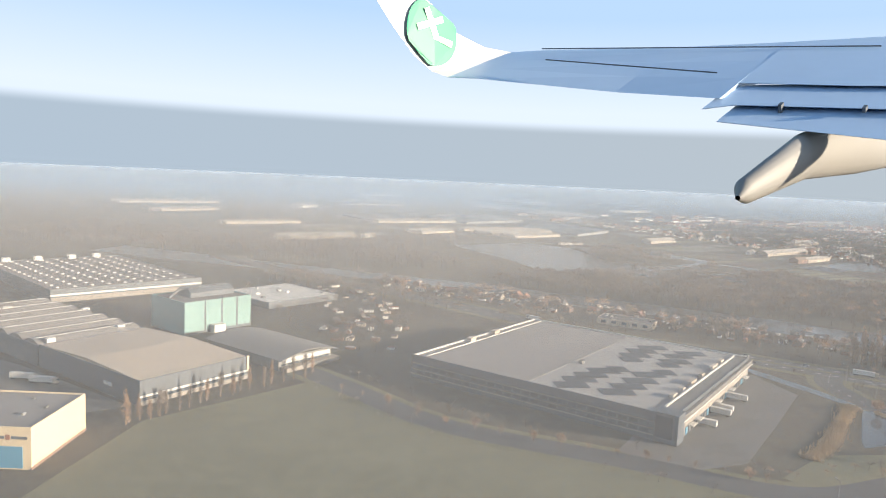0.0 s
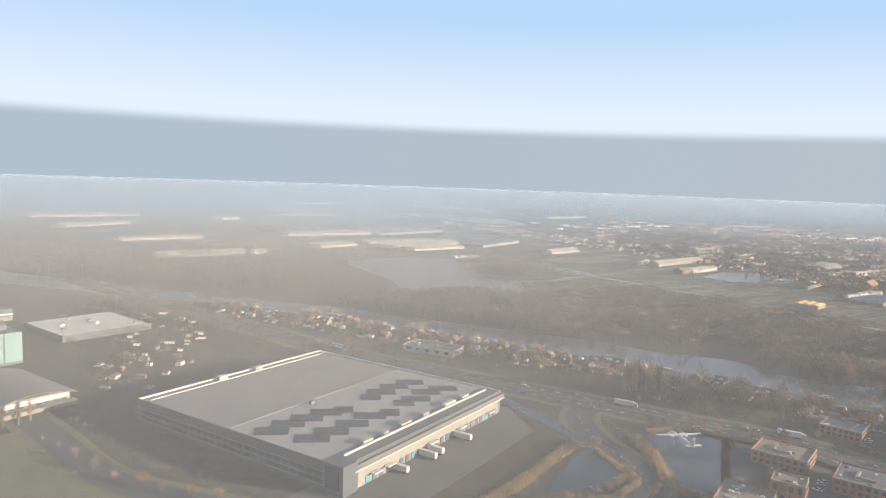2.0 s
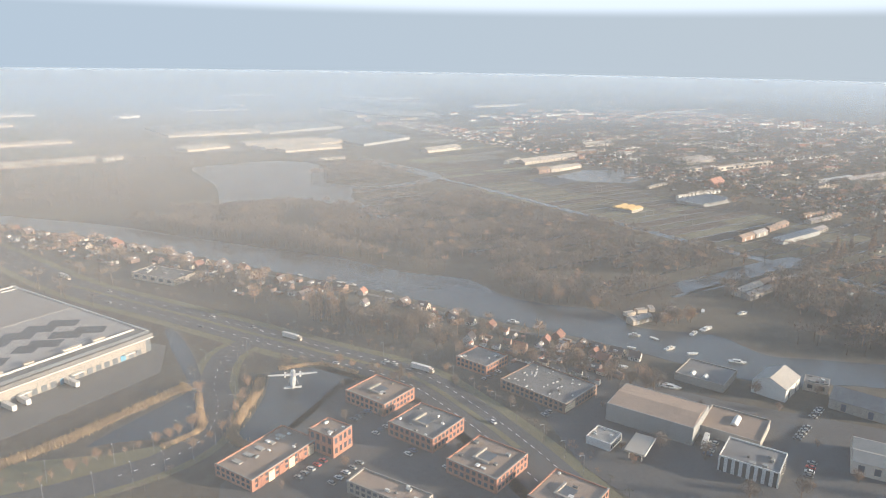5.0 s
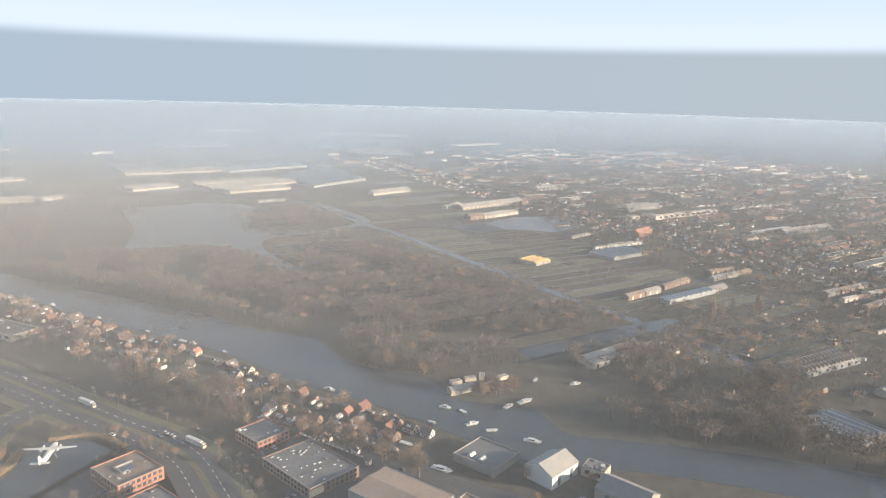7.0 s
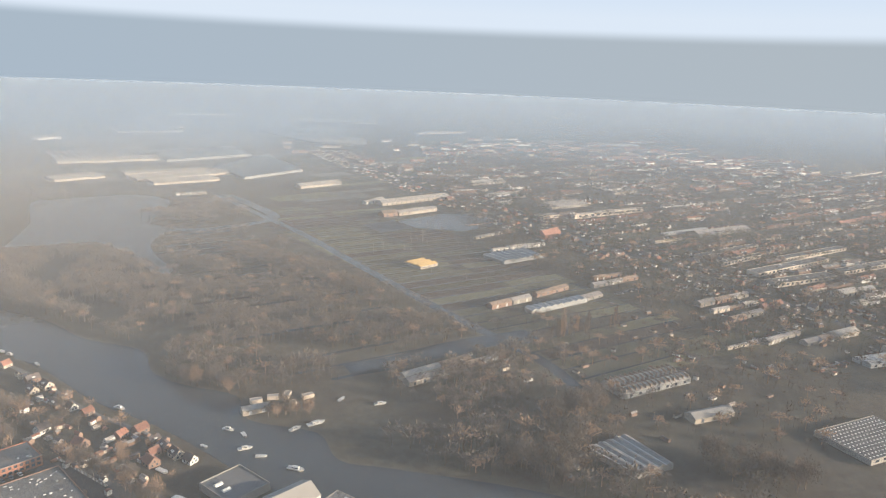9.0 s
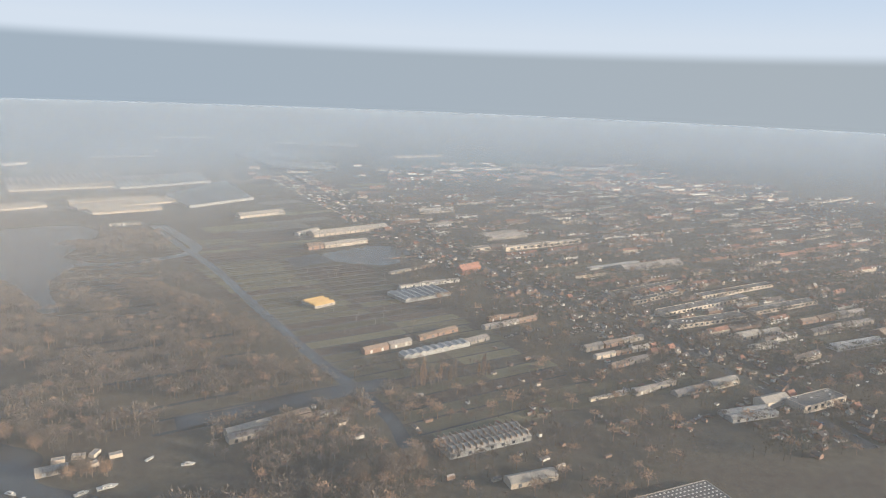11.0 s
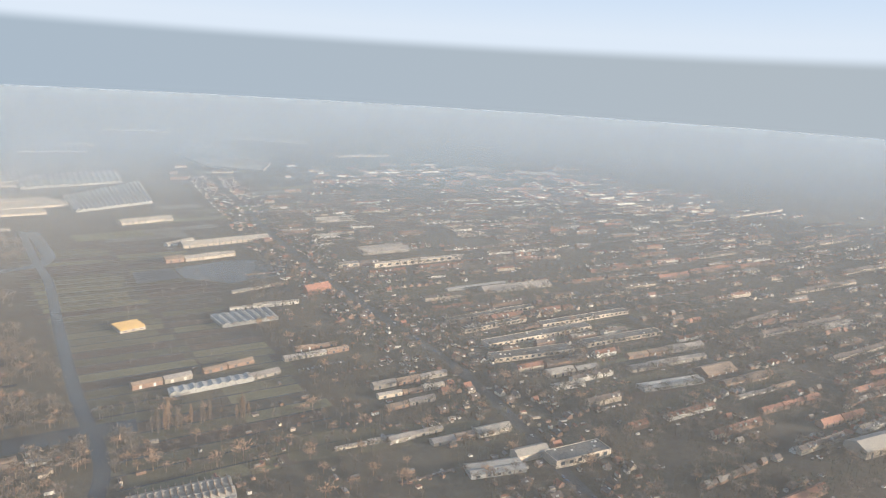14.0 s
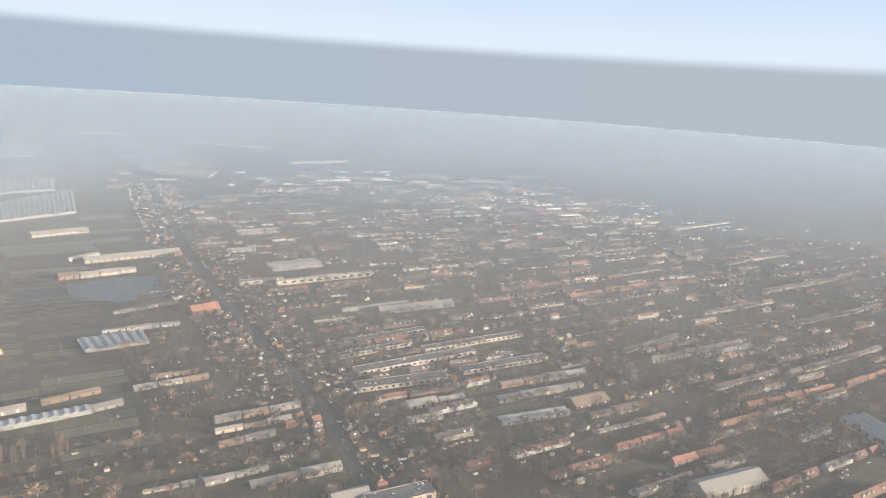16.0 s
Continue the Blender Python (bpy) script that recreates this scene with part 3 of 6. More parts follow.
def shed(cx, cy, L, W, ang, h, kind):
    """Long low sheds stand as a run of several, of uneven width and height."""
    if kind in ("rowhouse", "redrow"):
        W, h = min(W, 5.0), h * 0.78
    if kind in ("pale", "sheet", "olive", "white", "ochre", "rowhouse", "redrow") and L > 22 and W < 11:
        n = max(2, round(L / 17))
        c, s = math.cos(radians(ang)), math.sin(radians(ang))
        u = -L / 2
        for i in range(n):
            ln = L / n * R.uniform(0.8, 1.1)
            ln = min(ln, L / 2 - u)
            v = R.uniform(-0.12, 0.12) * W
            m = u + ln / 2
            one_shed(cx + m * c - v * s, cy + m * s + v * c, ln * 0.94, W * R.uniform(0.65, 1.05), ang, h * R.uniform(0.7, 1.05), kind if "row" in kind else R.choice((kind, kind, kind, "sheet", "olive")))
            u += ln
    else:
        one_shed(cx, cy, L, W, ang, h, kind)


def one_shed(cx, cy, L, W, ang, h, kind):
    name, label, cat, wall, roof = SHED[kind]
    claim(cx, cy, L, W, ang)
    far = cy > 560
    if kind in ("flat", "terrace", "plaster", "school", "dots"):
        b = block(name, label, (cx, cy), ang, L, W, h, wall, roof, cat, 0.2)
        OCC.pop()
        n = max(2, int(L / (8 if far else 4.5)))
        windows(b, "-y", L, W, n, h * 0.35, h * 0.75, L / n * 0.42)
        if kind == "dots":
            for i in range(int(L / 1.9)):
                for j in range(int(W / 1.9)):
                    u, v = -L / 2 + 1.2 + i * 1.9, -W / 2 + 1.2 + j * 1.9
                    bit(b, "skylight", "white", u, u + 0.6, v, v + 0.45, h - 0.2, h)
        else:
            roof_units(b, L, W, h - 0.2, 3 if far else 9, R, size=1.1)
        return b
    b = thing(name, label, cat, pose(cx, cy, 0, 0, 0, ang))
    if kind in ("glass", "ridge") or W > 13:
        part("wall", shell(L, W, h, 0.12), M[wall], b)
        n = max(2, int(W / (5.2 if not far else 8)))
        w = W / n
        for i in range(n):
            c = -W / 2 + (i + 0.5) * w
            prof = [(c - w / 2, h), (c, h + w * 0.22), (c + w / 2, h), (c + w / 2, h - 0.08), (c - w / 2, h - 0.08)]
            part("roof_ridge", prism(bmesh.new(), prof, -L / 2, L / 2), M[roof], b)
            if kind == "ridge":
                for k in range(14):
                    u = -L / 2 + (k + 0.5) * L / 14
                    bit(b, "roof_batten", "roof_brown", u - 0.14, u + 0.14, c - w * 0.42, c + w * 0.42, h + w * 0.04, h + w * 0.25)
        if not far:
            windows(b, "-y", L, W, max(3, int(L / 5)), h * 0.3, h * 0.8, 1.4)
        return b
    rise = W * (0.24 if kind not in ("rowhouse", "redrow", "brickblock") else 0.42)
    prof = [(-W / 2, 0), (W / 2, 0), (W / 2, h), (0, h + rise - 0.02), (-W / 2, h)]
    part("wall", prism(bmesh.new(), prof, -L / 2, L / 2), M[wall], b)
    gable(b, L, W, h, rise, roof)
    n = max(2, int(L / (4.4 if kind in ("rowhouse", "redrow") else 6.0)))
    if kind in ("rowhouse", "redrow", "brickblock"):
        windows(b, "-y", L, W, n, 0.35, 1.3, 1.1)
        windows(b, "-y", L, W, n, 1.9, 2.7, 1.1)
        for i in range(n):
            u = -L / 2 + (i + 0.5) * L / n
            bit(b, "chimney", "brick_brown", u - 0.2, u + 0.2, -0.25, 0.25, h + rise - 0.3, h + rise + 0.7)
    else:
        windows(b, "-y", L, W, n, 0.2, h * 0.8, 1.3, mat=R.choice(("glass", "white", "dark")), name="door")
    return b


shed(138.2, 775.0, 70.1, 24.0, 35, 2.2, "pale")
shed(102.7, 838.7, 94.3, 14.0, 33, 2.2, "pale")
shed(290.9, 773.7, 33.8, 8.0, 32, 2.2, "pale")
shed(165.5, 696.6, 28.7, 5.0, 25, 2.0, "white")
shed(373.0, 625.9, 61.0, 9.0, 34, 3.0, "pale")
shed(341.6, 677.9, 33.2, 6.0, 56, 3.0, "white")
shed(439.6, 546.3, 52.2, 4.0, 41, 2.0, "pale")
shed(448.9, 501.9, 50.4, 4.0, 27, 2.5, "white")
shed(420.5, 374.1, 37.9, 5.0, 33, 2.6, "ochre")
shed(447.5, 395.1, 31.6, 5.0, 36, 2.6, "olive")
shed(467.4, 384.7, 18.0, 6.0, 35, 1.6, "sheet")
shed(495.2, 416.8, 46.3, 5.0, 30, 2.4, "sheet")
shed(493.4, 427.3, 31.3, 4.0, 28, 2.4, "olive")
shed(367.2, 275.0, 28.4, 5.0, 32, 2.4, "sheet")
shed(389.8, 290.0, 22.4, 4.0, 28, 2.0, "sheet")
shed(548.7, 382.5, 50.7, 6.0, 29, 2.4, "sheet")
shed(548.8, 368.3, 42.9, 4.0, 25, 2.2, "pale")
shed(547.0, 353.7, 30.0, 5.0, 28, 2.2, "olive")
shed(550.3, 321.0, 34.1, 5.0, 27, 2.2, "sheet")
shed(567.1, 318.2, 26.9, 5.0, 24, 2.2, "sheet")
shed(585.0, 325.5, 18.6, 6.0, 24, 2.4, "pale")
shed(563.1, 639.4, 91.9, 5.0, 28, 4.2, "school")
shed(610.0, 498.8, 76.0, 6.0, 30, 2.8, "terrace")
shed(608.1, 474.8, 54.3, 5.0, 31, 3.0, "terrace")
shed(635.3, 457.9, 88.2, 9.0, 28, 3.0, "flat")
shed(624.1, 424.7, 57.6, 10.0, 21, 3.0, "flat")
shed(692.5, 457.4, 67.2, 8.0, 25, 3.0, "flat")
shed(677.3, 496.5, 83.1, 7.0, 27, 2.8, "terrace")
shed(645.1, 400.6, 42.2, 8.0, 25, 3.0, "pale")
shed(715.6, 436.7, 69.1, 7.0, 23, 2.4, "sheet")
shed(708.5, 415.9, 65.1, 6.0, 22, 2.4, "sheet")
shed(598.9, 304.0, 17.0, 7.0, 23, 3.0, "pale")
shed(620.5, 303.4, 30.4, 10.0, 23, 4.0, "flat")
shed(581.2, 292.0, 25.7, 10.0, 15, 1.8, "glass")
shed(473.3, 729.1, 30.8, 10.0, 30, 2.5, "white")
shed(474.0, 815.3, 47.3, 12.0, 27, 2.5, "pale")
shed(529.4, 680.3, 49.8, 22.0, 30, 2.6, "sheet")
shed(500.4, 619.0, 20.6, 8.0, 30, 3.5, "plaster")
shed(481.0, 539.6, 21.5, 8.0, 41, 4.0, "brickblock")
shed(639.4, 569.9, 66.5, 12.0, 25, 1.8, "sheet")
shed(606.8, 568.4, 58.0, 5.0, 28, 1.8, "glass")
shed(635.6, 378.9, 20.0, 5.0, 19, 2.0, "white")
shed(525.3, 312.3, 30.2, 3.0, 23, 1.6, "pale")
shed(440.0, 369.5, 12.4, 4.0, 24, 1.6, "white")
shed(456.8, 267.8, 38.0, 14.0, 24, 2.2, "ridge")
shed(470.7, 238.7, 19.6, 6.0, 18, 2.0, "pale")
shed(523.0, 219.0, 33.5, 22.0, 20, 2.2, "dots")
shed(299.1, 245.6, 10.4, 4.0, 24, 2.0, "pale")
shed(370.6, 283.4, 41.6, 5.0, 33, 2.4, "pale")
shed(337.1, 171.3, 14.9, 10.0, -47, 3.0, "sheet")
shed(320.5, 143.1, 11.3, 14.0, -36, 3.5, "pale")
shed(332.6, 185.4, 7.0, 6.0, -38, 3.0, "plaster")
shed(-163.4, 802.2, 89.9, 14.0, 37, 2.4, "pale")
shed(-85.2, 659.7, 80.4, 12.0, 34, 2.4, "pale")
shed(11.2, 920.0, 117.5, 20.0, 30, 2.4, "pale")
shed(26.2, 776.4, 51.2, 26.0, 45, 2.2, "pale")
shed(124.4, 811.2, 108.3, 30.0, 42, 2.2, "pale")
shed(-382.0, 1139.5, 158.6, 40.0, 41, 2.4, "pale")
shed(-300.6, 969.2, 98.0, 24.0, 59, 2.2, "pale")
shed(-87.1, 1410.7, 129.7, 30.0, 41, 2.4, "pale")
shed(-36.9, 690.2, 23.1, 6.0, 63, 4.0, "white")
shed(281.6, 767.3, 53.8, 12.0, 41, 2.4, "pale")
shed(381.0, 688.6, 85.2, 12.0, 36, 2.4, "pale")
shed(-165.1, 1155.1, 39.0, 16.0, 61, 3.5, "white")
shed(-81.7, 1835.2, 142.1, 40.0, 16, 2.4, "pale")
shed(245.1, 1742.1, 201.9, 30.0, -13, 2.4, "pale")
shed(482.8, 1501.4, 125.5, 14.0, 35, 2.4, "pale")
shed(698.1, 1369.1, 76.3, 20.0, -13, 2.4, "sheet")
shed(815.1, 1347.7, 81.2, 20.0, 1, 2.4, "sheet")
shed(753.7, 380.2, 57.3, 3.0, 26, 1.6, "sheet")
shed(811.3, 504.4, 64.8, 5.0, 33, 3.4, "rowhouse")
shed(838.6, 490.7, 94.6, 5.0, 26, 3.4, "rowhouse")
shed(851.6, 443.0, 69.4, 5.0, 28, 3.4, "rowhouse")
shed(867.6, 417.5, 81.1, 6.0, 22, 4.0, "redrow")
shed(950.0, 455.6, 77.2, 6.0, 29, 4.0, "redrow")
shed(773.7, 343.4, 38.0, 6.0, 23, 4.0, "redrow")
shed(754.4, 360.1, 48.5, 6.0, 24, 4.0, "redrow")
shed(943.3, 483.6, 126.6, 5.0, 28, 3.4, "rowhouse")
shed(793.5, 620.2, 40.4, 8.0, 26, 4.0, "redrow")
shed(848.2, 652.1, 70.2, 8.0, 26, 4.0, "redrow")
shed(730.0, 801.2, 22.9, 12.0, 25, 4.0, "redrow")
shed(773.6, 825.4, 33.1, 12.0, 26, 4.0, "redrow")
shed(812.1, 852.7, 29.7, 12.0, 23, 4.0, "redrow")
shed(904.1, 676.8, 58.6, 8.0, 27, 4.0, "redrow")
shed(1080.4, 998.8, 156.6, 10.0, 35, 3.4, "rowhouse")
shed(882.2, 715.9, 71.5, 6.0, 30, 3.4, "rowhouse")
shed(1056.1, 801.2, 132.9, 6.0, 31, 3.4, "rowhouse")
shed(928.7, 602.7, 96.9, 6.0, 27, 3.4, "rowhouse")
shed(1049.3, 692.9, 146.0, 6.0, 28, 3.4, "rowhouse")
shed(1016.3, 592.9, 150.9, 6.0, 27, 3.4, "rowhouse")
shed(893.5, 368.4, 42.6, 20.0, -78, 4.0, "pale")
shed(697.0, 384.7, 44.1, 8.0, 20, 2.0, "glass")
shed(733.6, 406.6, 25.9, 12.0, 25, 1.6, "olive")
shed(746.6, 394.8, 40.2, 8.0, 26, 1.6, "olive")

def glass_block(quad, n, h, roof, label, edge="white"):
    """A large glasshouse over a four-cornered plot: walls, and n small pitched bays with pale gutters."""
    a, b, c, d = [Vector((x, y, 0)) for x, y in quad]
    mid = (a + b + c + d) / 4
    g = thing("glasshouse", label, "greenhouse", pose(mid.x, mid.y, 0))
    up = Vector((0, 0, 1))

    def at(u, v, z):
        return a.lerp(b, u).lerp(d.lerp(c, u), v) - mid + up * z

    wall = bmesh.new()
    ring = [at(0, 0, 0), at(1, 0, 0), at(1, 1, 0), at(0, 1, 0)]
    low, top = [wall.verts.new(p) for p in ring], [wall.verts.new(p + up * h) for p in ring]
    for i in range(4):
        wall.faces.new((low[i], low[(i + 1) % 4], top[(i + 1) % 4], top[i]))
    part("wall", wall, M[roof], g)
    rise = (b - a).length / n * 0.2
    bays, gutters = bmesh.new(), bmesh.new()
    for i in range(n):
        u0, u1, u2 = i / n, (i + 0.5) / n, (i + 1) / n
        p = [[bays.verts.new(at(u, v, z)) for u, z in ((u0, h), (u1, h + rise), (u2, h))] for v in (0, 1)]
        bays.faces.new((p[0][0], p[0][1], p[1][1], p[1][0])); bays.faces.new((p[0][1], p[0][2], p[1][2], p[1][1]))
        bays.faces.new(p[0]); bays.faces.new(p[1][::-1])
        e = 0.07 / n
        q = [gutters.verts.new(at(u, v, h + rise * 0.3)) for u, v in ((u0 - e, 0), (u0 + e, 0), (u0 + e, 1), (u0 - e, 1))]
        gutters.faces.new(q)
    part("roof_bays", bays, M[roof], g)
    part("gutters", gutters, M[edge], g, "pale roof gutters")
    OCC.append((mid.x, mid.y, (b - a).length / 2, (d - a).length / 2, math.atan2((b - a).y, (b - a).x)))
    return g


for quad, n, roof, label in (([(32, 1019), (125, 1115), (170, 1015), (79, 926)], 16, "ghglass", "wide glasshouse block with pale gutters"),
                             ([(148, 884), (190, 1022), (255, 875), (198, 800)], 17, "ghglass", "wide glasshouse block with bright slatted roof"),
                             ([(-92, 985), (8, 1075), (56, 985), (-40, 895)], 16, "roof_sheet", "wide grey glasshouse block in the haze"),
                             ([(119, 1410), (155, 1544), (256, 1350), (228, 1230)], 12, "roof_pale", "very large pale glasshouse with whitened panes"),
                             ([(228, 1225), (256, 1345), (326, 1295), (330, 1197)], 12, "roof_pale", "large pale glasshouse with whitened panes"),
                             ([(-150, 1385), (-57, 1466), (-6, 1342), (-105, 1290)], 12, "roof_sheet", "far grey glasshouse block in the haze"),
                             ([(418, 474), (452, 494), (462, 476), (430, 456)], 7, "ghglass", "small glasshouse inside a nursery yard"),
                             ([(424, 361), (461, 383), (464, 377), (427, 355)], 9, "ghglass", "low row of small glasshouses"),
                             ([(415, 214), (432, 222), (441, 203), (426, 197)], 5, "roof_sheet", "worn glasshouse among marsh trees")):
    glass_block(quad, n, 2.2, roof, label)


# ---------------------------------------------------------------- houses
HOUSES = []


def house(wall, roof, L, W, h, rise, label, dormer=False):
    b = thing("house", label, "house", pose(0, -900, 0))
    prof = [(-W / 2, 0), (W / 2, 0), (W / 2, h), (0, h + rise - 0.02), (-W / 2, h)]
    part("wall", prism(bmesh.new(), prof, -L / 2, L / 2), M[wall], b)
    gable(b, L, W, h, rise, roof)
    windows(b, "-y", L, W, 2, 0.5, 1.25, 0.7, span=0.8)
    windows(b, "+x", L, W, 2, 0.5, 1.25, 0.6, span=0.8)
    windows(b, "+x", L, W, 1, h + 0.1, h + 0.7, 0.6)
    windows(b, "-y", L, W, 1, 0.0, 1.1, 0.5, mat="dark", name="door")
    bit(b, "chimney", "brick_brown", L * 0.22, L * 0.22 + 0.35, -0.2, 0.2, h + rise - 0.4, h + rise + 0.55)
    if dormer:
        bit(b, "dormer", "white", -0.8, 0.8, -W * 0.42, -0.3, h + 0.1, h + rise * 0.62)
    HOUSES.append(b)
    return b


house("brick_brown", "tile_red", 5.0, 4.2, 1.7, 1.9, "brick house with an orange tiled saddle roof")
house("plaster", "tile_dark", 5.2, 4.0, 1.7, 1.9, "pale plastered house with a dark tiled roof", True)
house("white", "tile_dark", 4.4, 3.8, 1.5, 2.0, "white house with a steep dark roof")
house("brick_brown", "tile_dark", 5.8, 4.4, 1.9, 1.7, "brown brick house with a dark tiled roof", True)
house("plaster", "tile_red", 4.6, 4.0, 1.6, 2.0, "pale house with orange roof tiles")
house("white", "roof_pale", 4.8, 3.2, 1.5, 0.7, "low white cabin with a pale roof")
HOMES = 0


def settle(ob, x, y, ang, s=1.0):
    o = copy_thing(ob, pose(x, y, 0, 0, 0, ang))
    o.scale = (s, s, s)
    claim(x, y, 5 * s, 4.4 * s, ang)
    return o


def home(x, y, ang, weights=(2, 2, 1.5, 6, 1, 1)):
    if taken(x, y, 2.6) or wet(x, y):
        return
    settle(R.choices(HOUSES, weights)[0], x, y, ang, R.uniform(0.68, 0.95))


def inside(x, y, poly):
    hit = False
    for i in range(len(poly)):
        (x0, y0), (x1, y1) = poly[i - 1], poly[i]
        if (y0 > y) != (y1 > y) and x < (x1 - x0) * (y - y0) / (y1 - y0) + x0:
            hit = not hit
    return hit


def near_line(x, y, pts, r):
    for (ax, ay), (bx, by) in zip(pts, pts[1:]):
        dx, dy = bx - ax, by - ay
        t = max(0, min(1, ((x - ax) * dx + (y - ay) * dy) / (dx * dx + dy * dy + 1e-9)))
        if math.hypot(x - ax - t * dx, y - ay - t * dy) < r:
            return True
    return False


def wet(x, y):
    return any(inside(x, y, p) for p in WATER) or any(near_line(x, y, p, w / 2 + 1.5) for p, w in LINES)


# riverside row
for i in range(88):
    t = R.random()
    k = t * (len(RIVERSIDE) - 1)
    a, b = RIVERSIDE[int(k)], RIVERSIDE[min(int(k) + 1, len(RIVERSIDE) - 1)]
    f = k - int(k)
    d = math.hypot(b[0] - a[0], b[1] - a[1]) or 1
    off = R.choice((4, 5, 9, 14, 20)) + R.uniform(-1, 1)
    x = a[0] + (b[0] - a[0]) * f + (b[1] - a[1]) / d * off
    y = a[1] + (b[1] - a[1]) * f - (b[0] - a[0]) / d * off
    home(x, y, math.degrees(math.atan2(b[1] - a[1], b[0] - a[0])) + R.choice((0, 90)) + R.uniform(-8, 8))
# along the village street
for i in range(150):
    k = R.random() ** 1.4 * (len(STREET) - 1.001)
    a, b = STREET[int(k)], STREET[int(k) + 1]
    f = k - int(k)
    d = math.hypot(b[0] - a[0], b[1] - a[1])
    off = R.choice((-1, 1)) * R.choice((7, 8, 14, 22, 30)) + R.uniform(-1.5, 1.5)
    home(a[0] + (b[0] - a[0]) * f + (b[1] - a[1]) / d * off, a[1] + (b[1] - a[1]) * f - (b[0] - a[0]) / d * off,
         27 + R.choice((0, 90)) + R.uniform(-4, 4), (3, 2, 1, 6, 1, 0))
HOUSE_BASES = HOUSES
for ob in HOUSES:
    for o in (*ob.children_recursive, ob):
        bpy.data.objects.remove(o)

# the rest of the village, far and countless
def terraces(seed, name, label, u_range, v_range, pitch, keep, orange):
    """Rows of terraced houses along the plot lines, with party chimneys, back sheds and gaps; ends catch the sun."""
    rng = random.Random(seed)
    verts, faces, slots = [], [], []
    c, s = math.cos(radians(26)), math.sin(radians(26))

    def solid(x, y, L, W, h, rise, ca, sa, wallm, roofm):
        k = len(verts)
        for sx in (-1, 1):
            for q, z in ((-W / 2, 0), (W / 2, 0), (W / 2, h), (0, h + rise), (-W / 2, h)):
                verts.append((x + sx * L / 2 * ca - q * sa, y + sx * L / 2 * sa + q * ca, z))
        for f, m in (((0, 5, 9, 4), wallm), ((1, 2, 7, 6), wallm), ((0, 4, 3, 2, 1), wallm), ((9, 5, 6, 7, 8), wallm), ((4, 9, 8, 3), roofm), ((3, 8, 7, 2), roofm)):
            faces.append([k + i for i in f]); slots.append(m)

    v = v_range[0]
    while v < v_range[1]:
        u = u_range[0] + rng.uniform(0, 20)
        red = rng.random() < orange
        while u < u_range[1]:
            n = rng.randint(2, 8)
            unit = rng.uniform(3.6, 4.6)
            L = n * unit
            m = u + L / 2
            x, y = 640 + m * c - v * s, 330 + m * s + v * c
            u += L + rng.choice((2.5, 4, 7, 14, 26))
            if rng.random() > keep or taken(x, y, 4) or wet(x, y) or near_line(x, y, [(745, 400), (693, 555), (607, 748), (489, 1143)], 8):
                continue
            W, h, rise = rng.uniform(3.6, 4.6), rng.uniform(2.0, 2.9), rng.uniform(1.2, 2.0)
            wallm = rng.choice((0, 0, 1, 5))
            roofm = 3 if red and rng.random() < 0.8 else rng.choice((2, 2, 2, 4))
            solid(x, y, L, W, h, rise, c, s, wallm, roofm)
            for i in range(n):
                t = -L / 2 + (i + 0.5) * unit
                px, py = x + t * c, y + t * s
                solid(px + unit * 0.4 * c, py + unit * 0.4 * s, 0.5, 0.5, h + rise + 0.5, 0.02, c, s, 0, 2)
                if rng.random() < 0.45:
                    solid(px - W * 0.3 * -s, py - W * 0.3 * c, 1.2, 1.4, h + rise * 0.7, 0.05, c, s, 5, 4)
                off = rng.choice((-1, 1)) * rng.uniform(6, 8.5)
                if rng.random() < 0.8:
                    solid(px - off * s, py + off * c, rng.uniform(1.2, 2.6), rng.uniform(1.0, 1.8), rng.uniform(0.8, 1.3), 0.3, c, s, rng.choice((0, 1, 5)), rng.choice((2, 4, 4, 3)))
                if rng.random() < 0.4:
                    off = -W / 2 - rng.uniform(3.2, 4.2)
                    solid(px - off * s, py + off * c, 2.2, 0.95, 0.62, 0.1, c, s, rng.choice((5, 2, 4)), rng.choice((5, 2, 4)))
        v += pitch * rng.uniform(0.85, 1.2)
    me = bpy.data.meshes.new(name)
    me.from_pydata(verts, [], faces)
    for m in ("brick_brown", "plaster", "tile_dark", "tile_red", "roof_sheet", "white"):
        me.materials.append(M[m])
    me.polygons.foreach_set("material_index", slots)
    me.update()
    return tagged(new(name, me), label, "houses", kind="stuff")


